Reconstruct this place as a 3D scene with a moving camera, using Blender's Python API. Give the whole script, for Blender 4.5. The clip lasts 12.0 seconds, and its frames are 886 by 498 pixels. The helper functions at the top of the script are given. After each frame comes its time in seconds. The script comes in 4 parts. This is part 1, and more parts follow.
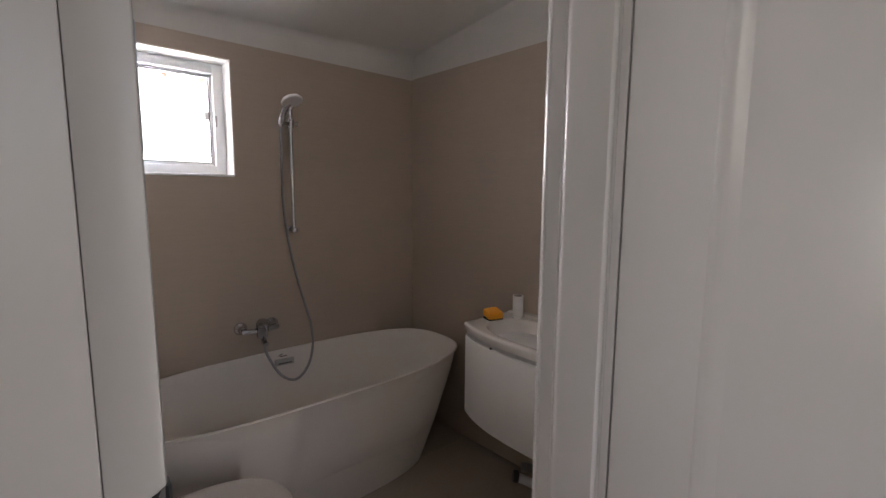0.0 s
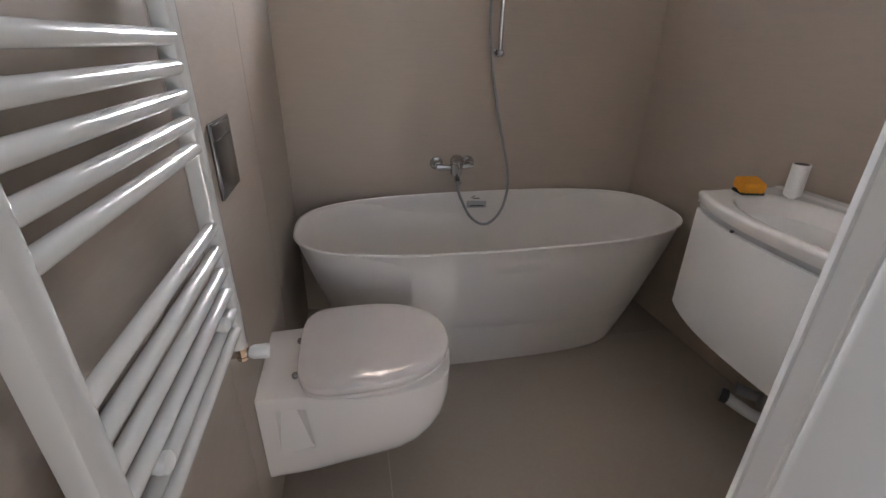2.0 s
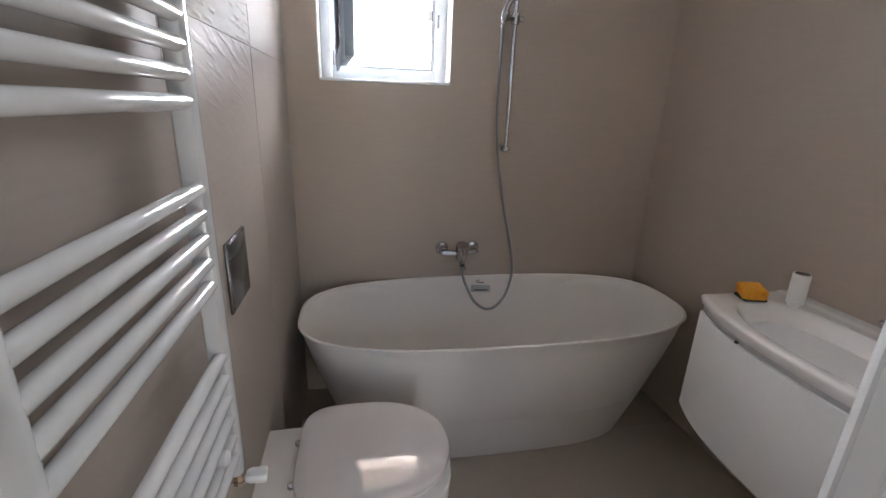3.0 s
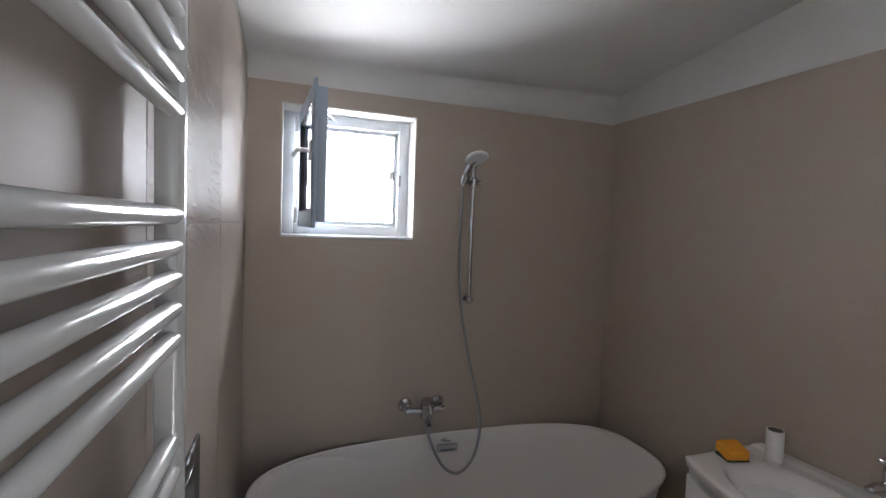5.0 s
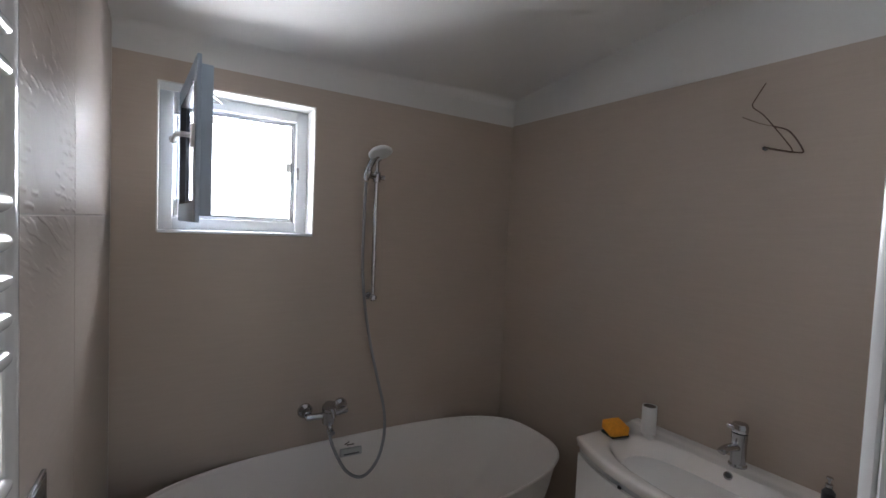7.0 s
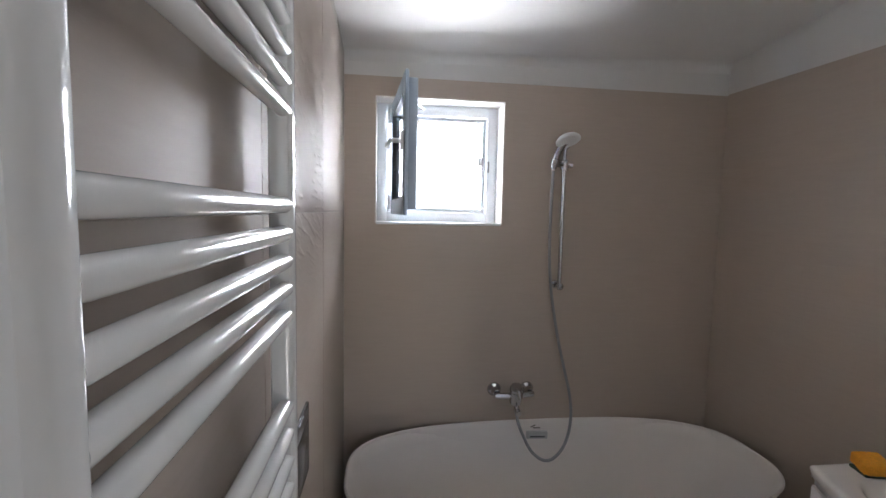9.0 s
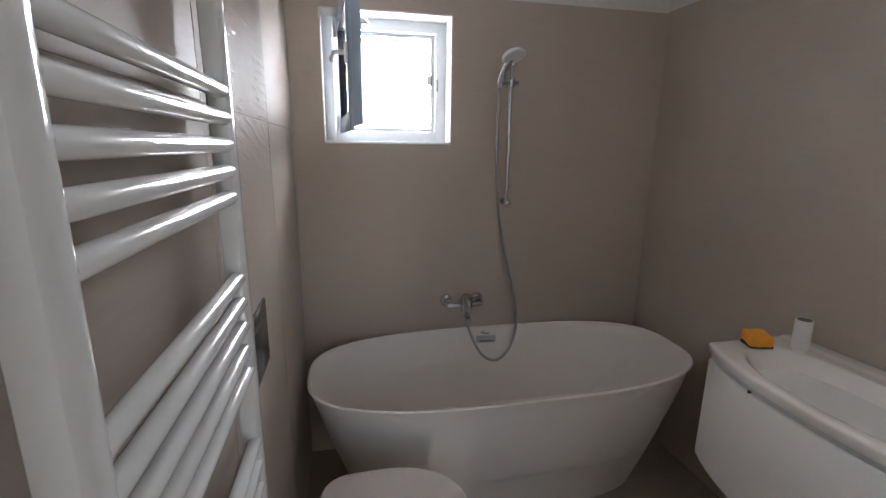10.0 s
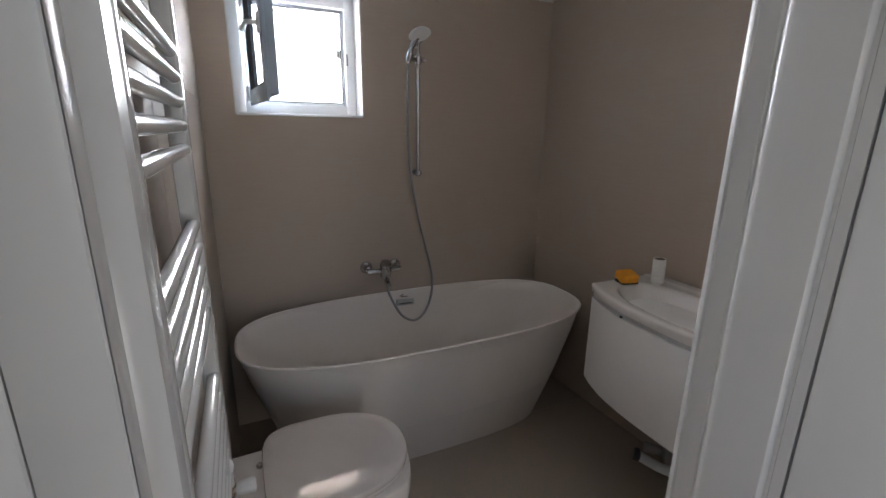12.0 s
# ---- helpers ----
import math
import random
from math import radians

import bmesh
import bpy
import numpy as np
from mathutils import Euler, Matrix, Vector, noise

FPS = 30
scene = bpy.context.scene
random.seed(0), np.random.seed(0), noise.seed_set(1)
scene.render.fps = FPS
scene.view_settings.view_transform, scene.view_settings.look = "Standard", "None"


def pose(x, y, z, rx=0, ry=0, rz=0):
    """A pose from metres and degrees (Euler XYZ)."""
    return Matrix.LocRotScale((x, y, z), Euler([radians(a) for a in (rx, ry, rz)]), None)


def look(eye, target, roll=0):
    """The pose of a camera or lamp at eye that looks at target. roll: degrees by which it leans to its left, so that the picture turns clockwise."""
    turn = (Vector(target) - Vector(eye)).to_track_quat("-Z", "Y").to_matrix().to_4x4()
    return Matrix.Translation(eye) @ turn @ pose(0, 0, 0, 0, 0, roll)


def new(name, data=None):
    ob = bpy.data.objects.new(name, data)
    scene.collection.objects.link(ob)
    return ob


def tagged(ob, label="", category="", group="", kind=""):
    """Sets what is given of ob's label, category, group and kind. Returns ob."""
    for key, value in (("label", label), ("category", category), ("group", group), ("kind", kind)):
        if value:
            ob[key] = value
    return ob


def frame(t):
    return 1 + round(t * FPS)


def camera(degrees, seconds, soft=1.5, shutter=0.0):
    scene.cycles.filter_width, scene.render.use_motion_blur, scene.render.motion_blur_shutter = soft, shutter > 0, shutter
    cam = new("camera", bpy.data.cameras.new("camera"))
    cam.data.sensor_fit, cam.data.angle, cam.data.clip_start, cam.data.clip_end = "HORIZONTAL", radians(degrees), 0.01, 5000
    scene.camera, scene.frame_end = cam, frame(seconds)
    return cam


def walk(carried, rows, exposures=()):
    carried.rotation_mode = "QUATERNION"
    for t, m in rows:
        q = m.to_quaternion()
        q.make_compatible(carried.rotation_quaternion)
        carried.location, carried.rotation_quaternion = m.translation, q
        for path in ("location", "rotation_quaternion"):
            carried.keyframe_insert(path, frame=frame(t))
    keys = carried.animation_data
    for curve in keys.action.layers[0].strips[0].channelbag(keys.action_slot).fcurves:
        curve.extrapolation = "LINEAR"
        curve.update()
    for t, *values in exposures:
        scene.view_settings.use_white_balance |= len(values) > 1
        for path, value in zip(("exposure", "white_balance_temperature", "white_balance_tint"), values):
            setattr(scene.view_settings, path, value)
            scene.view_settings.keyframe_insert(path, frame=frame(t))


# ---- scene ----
cam = camera(90.2, 12.0)
PATH = [
    (0, (0.05, -0.01, 1.383), (1.342, 1.497, 1.14), 0.4),
    (0.5, (0.159, 0.119, 1.381), (1.318, 1.726, 1.106), -0.1),
    (1, (0.279, 0.193, 1.355), (0.827, 2.063, 0.908), -0.5),
    (1.5, (0.284, 0.212, 1.282), (0.672, 2.084, 0.558), -0.4),
    (2, (0.286, 0.196, 1.242), (0.656, 2.010, 0.377), 0.8),
    (2.5, (0.285, 0.198, 1.271), (0.641, 2.007, 0.386), 1.3),
    (3, (0.285, 0.232, 1.379), (0.643, 2.099, 0.760), 2.1),
    (3.5, (0.286, 0.256, 1.505), (0.676, 2.198, 1.229), 1.2),
    (3.7, (0.282, 0.254, 1.532), (0.673, 2.204, 1.327), 1.1),
    (5.3, (0.169, 0.362, 1.519), (0.937, 2.207, 1.434), 2.4),
    (5.5, (0.169, 0.367, 1.522), (1.031, 2.17, 1.439), 2.6),
    (6, (0.198, 0.379, 1.509), (1.203, 2.107, 1.447), 3.0),
    (6.5, (0.203, 0.381, 1.506), (1.246, 2.086, 1.433), 2.9),
    (7, (0.185, 0.373, 1.515), (1.223, 2.08, 1.423), 2.5),
    (7.5, (0.152, 0.358, 1.53), (0.941, 2.191, 1.411), 1.7),
    (7.7, (0.147, 0.354, 1.532), (0.811, 2.236, 1.406), 1.5),
    (9.3, (0.204, 0.321, 1.507), (0.443, 2.299, 1.333), 1.2),
    (9.5, (0.219, 0.302, 1.48), (0.497, 2.273, 1.286), 1.1),
    (10, (0.211, 0.239, 1.446), (0.627, 2.151, 0.997), 0.6),
    (10.5, (0.149, 0.143, 1.333), (0.726, 1.828, 0.811), 2.6),
    (11, (0.121, 0.097, 1.325), (0.793, 1.865, 0.673), 3.1),
    (11.5, (0.124, 0.087, 1.344), (0.788, 1.85, 0.674), 3.0),
    (12, (0.123, 0.099, 1.407), (0.878, 1.752, 0.920), 0.8),
]
walk(cam, [(t, look(eye, target, roll)) for t, eye, target, roll in PATH], exposures=[
    (0, 1.09, 6800, 16), (1.0, 1.25, 6450, 13), (1.6, 1.65, 6350, 12), (2.6, 1.98, 6200, 10), (3.5, 1.62, 6100, 10), (5.5, 1.30, 6050, 10), (6.4, 1.17, 6050, 10), (7.0, 1.15, 6050, 10),
    (7.5, 1.30, 6050, 10), (9.5, 1.62, 6100, 10), (10.5, 1.45, 6200, 10), (11.5, 1.30, 6200, 10), (12.0, 1.23, 6200, 10)])

# world, sun, window daylight and added hall lamps
SUN_EL, SUN_AZ = radians(40), radians(255)
world = bpy.data.worlds.new("sky")
scene.world = world
world.use_nodes = True
wn = world.node_tree.nodes
sky = wn.new("ShaderNodeTexSky")
sky.sky_type, sky.sun_disc = "NISHITA", False
sky.sun_elevation, sky.sun_rotation = SUN_EL, SUN_AZ
wn["Background"].inputs[1].default_value = 0.15
world.node_tree.links.new(sky.outputs[0], wn["Background"].inputs[0])

sun = new("sun", bpy.data.lights.new("sun", "SUN"))
sun.data.energy, sun.data.angle, sun.data.color = 3.0, radians(0.53), (1, 0.95, 0.88)
sun_dir = Vector((math.sin(SUN_AZ) * math.cos(SUN_EL), math.cos(SUN_AZ) * math.cos(SUN_EL), math.sin(SUN_EL)))
sun.matrix_world = look(sun_dir * 20, (0, 0, 0))


def area_lamp(name, eye, target, w, h, watts, colour):
    """An area lamp in place of daylight, at or beyond an opening."""
    ob = new(name, bpy.data.lights.new(name, "AREA"))
    ob.data.shape, ob.data.size, ob.data.size_y = "RECTANGLE", w, h
    ob.data.energy, ob.data.color = watts, colour
    ob.matrix_world = look(eye, target)
    return ob


area_lamp("north_daylight", (0.50, 3.07, 1.66), (0.42, 2.1, 1.68), 1.5, 1.5, 124, (0.96, 0.96, 0.98))
# two fill lamps added in the unseen hall, to brighten leaf and doorway
area_lamp("hall_fill", (-1.69, -0.62, 1.60), (0.6, 0.2, 0.9), 0.7, 0.9, 3.0, (0.96, 0.96, 0.98))
area_lamp("hall_fill", (0.42, -1.64, 1.55), (0.42, 0.2, 1.2), 0.86, 0.86, 0.3, (0.96, 0.96, 0.98))
# unseen low lamp, added so the toilet casts its shadow on the tub
area_lamp("low_hall_fill", (1.01, -1.64, 0.36), (0.60, 1.5, 0.45), 0.17, 0.60, 2.4, (1.0, 0.94, 0.87))

# ---- materials ----


def mat(name, colour, rough=0.5, metal=0.0, coat=0.0, vary=0.06, scale=6.0, bump=0.0, bump_scale=60.0, stretch=(1, 1, 1), spec=0.5, fine=0.04, even=False):
    """A plain surface with stains at a large scale, grain at a small one, and fine relief."""
    m = bpy.data.materials.new(name)
    m.use_nodes = True
    nt = m.node_tree
    n, l = nt.nodes, nt.links
    b = n["Principled BSDF"]
    b.inputs["Metallic"].default_value = metal
    b.inputs["Coat Weight"].default_value = coat
    b.inputs["Coat Roughness"].default_value = 0.06
    b.inputs["Specular IOR Level"].default_value = spec
    tc = n.new("ShaderNodeTexCoord")
    mp = n.new("ShaderNodeMapping")
    mp.inputs["Scale"].default_value = stretch
    l.new(tc.outputs["Object"], mp.inputs[0])
    big, small = n.new("ShaderNodeTexNoise"), n.new("ShaderNodeTexNoise")
    big.inputs["Scale"].default_value, big.inputs["Detail"].default_value = scale, 4
    small.inputs["Scale"].default_value, small.inputs["Detail"].default_value = bump_scale, 3
    l.new(tc.outputs["Object"], big.inputs[0])
    l.new(mp.outputs[0], small.inputs[0])
    mix = n.new("ShaderNodeMath")
    mix.operation = "MULTIPLY_ADD"
    mix.inputs[1].default_value, mix.inputs[2].default_value = vary * 2, 1 - vary
    l.new(big.outputs["Fac"], mix.inputs[0])
    mix2 = n.new("ShaderNodeMath")
    mix2.operation = "MULTIPLY_ADD"
    mix2.inputs[1].default_value, mix2.inputs[2].default_value = fine * 2, 1 - fine
    l.new(small.outputs["Fac"], mix2.inputs[0])
    both = n.new("ShaderNodeMath")
    both.operation = "MULTIPLY"
    l.new(mix.outputs[0], both.inputs[0])
    l.new(mix2.outputs[0], both.inputs[1])
    col = n.new("ShaderNodeVectorMath")
    col.operation = "SCALE"
    col.inputs[0].default_value = colour
    l.new(both.outputs[0], col.inputs["Scale"])
    l.new(col.outputs[0], b.inputs["Base Color"])
    ro = n.new("ShaderNodeMath")
    ro.operation = "MULTIPLY_ADD"
    ro.inputs[1].default_value, ro.inputs[2].default_value = 0.25 * rough, 0.875 * rough
    l.new(big.outputs["Fac"], ro.inputs[0])
    l.new(ro.outputs[0], b.inputs["Roughness"])
    if even:
        ro.inputs[1].default_value, ro.inputs[2].default_value = 0.0, rough
    if bump:
        bp = n.new("ShaderNodeBump")
        bp.inputs["Strength"].default_value, bp.inputs["Distance"].default_value = 1.0, bump
        l.new(small.outputs["Fac"], bp.inputs["Height"])
        l.new(bp.outputs[0], b.inputs["Normal"])
    return m


TAUPE = (0.458, 0.378, 0.311)
M_TILE = mat("taupe_stoneware", TAUPE, 0.50, vary=0.06, scale=2.2, bump=0.00018, bump_scale=30, stretch=(0.3, 0.3, 3.6), fine=0.05)
M_TILE_W = mat("glazed_stoneware", (0.43, 0.372, 0.325), 0.44, spec=0.06, vary=0.06, scale=3, bump=0.0004, bump_scale=30, stretch=(1, 0.5, 3.0), fine=0.06)
M_FLOOR = mat("floor_stoneware", (0.40, 0.335, 0.275), 0.42, vary=0.07, scale=3.5, bump=0.0002, bump_scale=70, fine=0.06)
M_GROUT = mat("grout", (0.42, 0.39, 0.35), 0.85, bump=0.0002, bump_scale=300)
M_JOINT = mat("pale_floor_joint", (0.58, 0.54, 0.49), 0.85, bump=0.0002, bump_scale=300)
M_PLASTER = mat("white_plaster", (0.68, 0.665, 0.64), 0.75, vary=0.04, scale=2.5, bump=0.0012, bump_scale=9, fine=0.02)
M_HALL = mat("hall_paint", (0.72, 0.71, 0.69), 0.8, vary=0.04, scale=2.5, bump=0.0005, bump_scale=30)
M_ENAMEL = mat("tub_acrylic", (0.82, 0.77, 0.725), 0.34, vary=0.01, scale=4, fine=0.01, even=True)
M_CERAMIC = mat("white_ceramic", (0.81, 0.772, 0.742), 0.10, coat=0.5, vary=0.015, scale=4, fine=0.01)
M_SEAT = mat("glossy_seat_plastic", (0.70, 0.655, 0.635), 0.05, coat=0.0, vary=0.005, scale=4, fine=0.005, even=True)
M_LACQ = mat("white_lacquer", (0.69, 0.69, 0.69), 0.24, vary=0.0, scale=1.5, bump=0.00004, bump_scale=160, fine=0.008, even=True)
M_CAB = mat("satin_white_front", (0.80, 0.79, 0.78), 0.32, vary=0.02, scale=3, fine=0.01)
M_RAD = mat("radiator_enamel", (0.68, 0.68, 0.675), 0.09, coat=0.0, vary=0.02, scale=5, fine=0.01)
M_CHROME = mat("chrome", (0.50, 0.50, 0.52), 0.06, metal=1.0, vary=0.04, scale=20)
M_STRIKE = mat("dull_grey_steel", (0.10, 0.105, 0.11), 0.40, metal=0.7, vary=0.06, scale=30)
M_ALU = mat("pale_aluminium", (0.50, 0.50, 0.51), 0.40, metal=0.3)
M_HOSE = mat("hose_metal", (0.30, 0.30, 0.31), 0.42, metal=0.6)
M_STEEL = mat("brushed_steel", (0.30, 0.30, 0.31), 0.28, metal=1.0, vary=0.05, scale=20)
M_COPPER = mat("nickel_brass", (0.52, 0.45, 0.40), 0.25, metal=1.0, vary=0.1, scale=40)
M_PVC = mat("white_pvc", (0.78, 0.80, 0.82), 0.30, vary=0.02, scale=5, fine=0.01)
# the sash's backlit shade is put into this blue-grey
M_SASH = mat("backlit_sash_tone", (0.36, 0.43, 0.52), 0.35, vary=0.02, scale=5, fine=0.01)
M_RUBBER = mat("dark_seal", (0.03, 0.03, 0.035), 0.5)
# dark plastic parts, and the painted darkness inside holes
M_DARK = mat("dark_plastic_and_shade", (0.035, 0.035, 0.04), 0.35)
M_WHITEPL = mat("white_plastic", (0.78, 0.78, 0.77), 0.35, vary=0.03)
M_COVER = mat("grey_plastic", (0.42, 0.41, 0.40), 0.35, vary=0.04)
M_PLATE = mat("satin_grey_plate", (0.24, 0.24, 0.25), 0.24, metal=1.0, vary=0.04, scale=12)
M_SPONGE = mat("yellow_foam", (0.80, 0.33, 0.02), 0.9, vary=0.2, scale=60, bump=0.002, bump_scale=260, fine=0.2)
M_SCOUR = mat("green_scouring_pad", (0.03, 0.045, 0.03), 0.95, vary=0.2, scale=80, bump=0.001, bump_scale=400)
M_PAPER = mat("white_paper", (0.80, 0.79, 0.77), 0.9, vary=0.03, scale=30, bump=0.0004, bump_scale=140)
M_CARD = mat("grey_cardboard", (0.20, 0.17, 0.15), 0.9, vary=0.08, scale=60)
M_WIRE = mat("brown_wire_sheath", (0.10, 0.055, 0.035), 0.45, vary=0.1)
M_CLAY = mat("roof_clay", (0.50, 0.40, 0.33), 0.8, vary=0.25, scale=8, bump=0.002, bump_scale=40)
M_GROUND = mat("pale_concrete", (0.42, 0.40, 0.37), 0.9, vary=0.2, scale=0.6, bump=0.003, bump_scale=8)
M_WOOD = mat("oak_boards", (0.36, 0.25, 0.16), 0.45, vary=0.2, scale=3, bump=0.0004, bump_scale=40, stretch=(0.3, 4, 1))


def relief_glaze():
    """Glossy glazed tile, brushed into strokes about a smooth round field."""
    m = M_TILE_W.copy()
    m.name = "relief_glaze"
    nt = m.node_tree
    n, l = nt.nodes, nt.links
    b = n["Principled BSDF"]
    tc = n.new("ShaderNodeTexCoord")
    mp = n.new("ShaderNodeMapping")
    mp.vector_type = "TEXTURE"
    mp.inputs["Rotation"].default_value = (radians(-17), 0, 0)
    mp.inputs["Scale"].default_value = (1, 1 / 11, 1 / 60)
    wv = n.new("ShaderNodeTexNoise")
    wv.inputs["Scale"].default_value, wv.inputs["Detail"].default_value = 1.0, 1
    l.new(tc.outputs["Object"], mp.inputs[0])
    l.new(mp.outputs[0], wv.inputs[0])
    dist = n.new("ShaderNodeVectorMath")
    dist.operation = "DISTANCE"
    dist.inputs[1].default_value = (0, 1.33, 1.62)
    up = n.new("ShaderNodeVectorMath")
    up.operation = "DISTANCE"
    up.inputs[1].default_value = (0, 1.32, 1.78)
    l.new(tc.outputs["Object"], up.inputs[0])
    l.new(tc.outputs["Object"], dist.inputs[0])
    ring = n.new("ShaderNodeMapRange")
    ring.inputs[1].default_value, ring.inputs[2].default_value = 0.075, 0.10
    ring.inputs[3].default_value, ring.inputs[4].default_value = 0.0, 1.0
    l.new(dist.outputs["Value"], ring.inputs[0])
    fade = n.new("ShaderNodeMapRange")
    fade.inputs[1].default_value, fade.inputs[2].default_value = 0.26, 0.50
    fade.inputs[3].default_value, fade.inputs[4].default_value = 1.0, 0.10
    l.new(up.outputs["Value"], fade.inputs[0])
    mul, mul2 = n.new("ShaderNodeMath"), n.new("ShaderNodeMath")
    mul.operation = mul2.operation = "MULTIPLY"
    sharp = n.new("ShaderNodeMapRange")
    sharp.inputs[1].default_value, sharp.inputs[2].default_value = 0.50, 0.64
    l.new(wv.outputs["Fac"], sharp.inputs[0])
    l.new(sharp.outputs[0], mul.inputs[0])
    l.new(ring.outputs[0], mul.inputs[1])
    l.new(mul.outputs[0], mul2.inputs[0])
    l.new(fade.outputs[0], mul2.inputs[1])
    bp = n.new("ShaderNodeBump")
    bp.inputs["Strength"].default_value, bp.inputs["Distance"].default_value = 1.0, 0.0008
    l.new(mul2.outputs[0], bp.inputs["Height"])
    l.new(bp.outputs[0], b.inputs["Normal"])
    for k in list(b.inputs["Roughness"].links):
        l.remove(k)
    b.inputs["Roughness"].default_value = 0.40
    b.inputs["Specular IOR Level"].default_value = 0.06
    return m


M_RELIEF = relief_glaze()
M_GLAZE = mat("stroke_glaze", (0.43, 0.372, 0.325), 0.38, spec=0.012, vary=0.05, scale=4, even=True)

M_GLASS = bpy.data.materials.new("window_glass")
M_GLASS.use_nodes = True
g = M_GLASS.node_tree.nodes["Principled BSDF"]
g.inputs["Transmission Weight"].default_value, g.inputs["Roughness"].default_value = 1.0, 0.0
g.inputs["Base Color"].default_value, g.inputs["IOR"].default_value = (0.96, 0.98, 1.0, 1), 1.45

# ---- mesh helpers ----


def part(name, bm, material, parent=None, label="", smooth=35):
    me = bpy.data.meshes.new(name)
    bmesh.ops.recalc_face_normals(bm, faces=bm.faces[:])
    bm.to_mesh(me)
    bm.free()
    me.materials.append(material)
    if smooth:
        for p in me.polygons:
            p.use_smooth = True
        me.set_sharp_from_angle(angle=radians(smooth))
    ob = new(name, me)
    if parent:
        ob.parent = parent
        ob.matrix_parent_inverse = parent.matrix_basis.inverted()
    if label:
        ob["label"] = label
    return ob


def thing(name, at, label, category, group=""):
    ob = new(name)
    ob.location = at
    ob.empty_display_size = 0.05
    return tagged(ob, label, category, group)


def add_box(bm, lo, hi, bevel=0.0, seg=2, m=None):
    r = bmesh.ops.create_cube(bm, size=1.0)
    vs = r["verts"]
    lo, hi = Vector(lo), Vector(hi)
    for v in vs:
        v.co = Vector([(lo[i] + hi[i]) / 2 + v.co[i] * (hi[i] - lo[i]) for i in range(3)])
    if bevel:
        es = list({e for v in vs for e in v.link_edges})
        out = bmesh.ops.bevel(bm, geom=es, offset=bevel, segments=seg, affect="EDGES", profile=0.5)
        vs = list({v for f in out["faces"] for v in f.verts} | {v for v in vs if v.is_valid})
    if m:
        for v in vs:
            v.co = m @ v.co
    return vs


def box(lo, hi, bevel=0.0, seg=2, m=None):
    bm = bmesh.new()
    add_box(bm, lo, hi, bevel, seg, m)
    return bm


def loft(bm, rings, close=True, cap0=True, cap1=True):
    vr = [[bm.verts.new(p) for p in ring] for ring in rings]
    n = len(vr[0])
    for a, b in zip(vr, vr[1:]):
        for i in range(n if close else n - 1):
            j = (i + 1) % n
            bm.faces.new((a[i], a[j], b[j], b[i]))
    if cap0:
        bm.faces.new(vr[0][::-1])
    if cap1:
        bm.faces.new(vr[-1])
    return vr


def frame_at(p, d):
    return Matrix.Translation(p) @ Vector(d).to_track_quat("Z", "Y").to_matrix().to_4x4()


def lathe(bm, profile, m=None, n=28):
    """profile: (radius, height) pairs about z."""
    m = m or Matrix()
    rings = [[m @ Vector((r * math.cos(2 * math.pi * i / n), r * math.sin(2 * math.pi * i / n), h)) for i in range(n)] for r, h in profile]
    loft(bm, rings)


def smooth_path(pts, steps=8):
    """Catmull-Rom through the points."""
    P = [Vector(p) for p in pts]
    P = [2 * P[0] - P[1]] + P + [2 * P[-1] - P[-2]]
    out = []
    for i in range(1, len(P) - 2):
        a, b, c, d = P[i - 1:i + 3]
        for k in range(steps):
            t = k / steps
            out.append(0.5 * ((2 * b) + (c - a) * t + (2 * a - 5 * b + 4 * c - d) * t * t + (3 * b - a - 3 * c + d) * t ** 3))
    return out + [P[-2]]


def tube(bm, pts, r, n=12, squash=1.0):
    pts = [Vector(p) for p in pts]
    rings, up = [], None
    for i, p in enumerate(pts):
        d = (pts[min(i + 1, len(pts) - 1)] - pts[max(i - 1, 0)]).normalized()
        if up is None:
            up = Vector((0, 0, 1)) if abs(d.z) < 0.9 else Vector((0, 1, 0))
        side = d.cross(up).normalized()
        up = side.cross(d).normalized()
        rr = r(i / (len(pts) - 1)) if callable(r) else r
        rings.append([p + side * rr * math.cos(2 * math.pi * k / n) + up * rr * squash * math.sin(2 * math.pi * k / n) for k in range(n)])
    loft(bm, rings)


def sup(t, a, b, n):
    c, s = math.cos(t), math.sin(t)
    return (a * math.copysign(abs(c) ** (2 / n), c), b * math.copysign(abs(s) ** (2 / n), s))


# ---- the room ----
XW, YN = 0.0, 2.2
TILE_TOP = 2.06


def xe(y):
    """The east wall's face, which stands slightly askew."""
    return 1.695 + (2.2 - y) * 0.042


def zc(x, y):
    """The underside of the sloping ceiling."""
    return 2.15 + 0.027 * x + 0.125 * (2.2 - y)


# the door wall is askew too: origin at the west rebate, u along the wall, v into the room
DOOR_TURN = radians(8)
DOOR = Matrix.Translation((0.082, 0.254, 0)) @ Matrix.Rotation(DOOR_TURN, 4, "Z")
DW, DH, DT = 0.691, 2.03, 0.152
WX0, WX1, WZ0, WZ1 = 0.13, 0.665, 1.468, 1.98


def around(bm, x0, x1, z0, z1, hx0, hx1, hz0, hz1, y0, y1, ztop=None, m=None):
    """A slab in the xz plane with an opening."""
    add_box(bm, (x0, y0, z0), (hx0, y1, z1), m=m)
    add_box(bm, (hx1, y0, z0), (x1, y1, z1), m=m)
    if hz0 > z0:
        add_box(bm, (hx0, y0, z0), (hx1, y1, hz0), m=m)
    add_box(bm, (hx0, y0, hz1), (hx1, y1, z1), m=m)


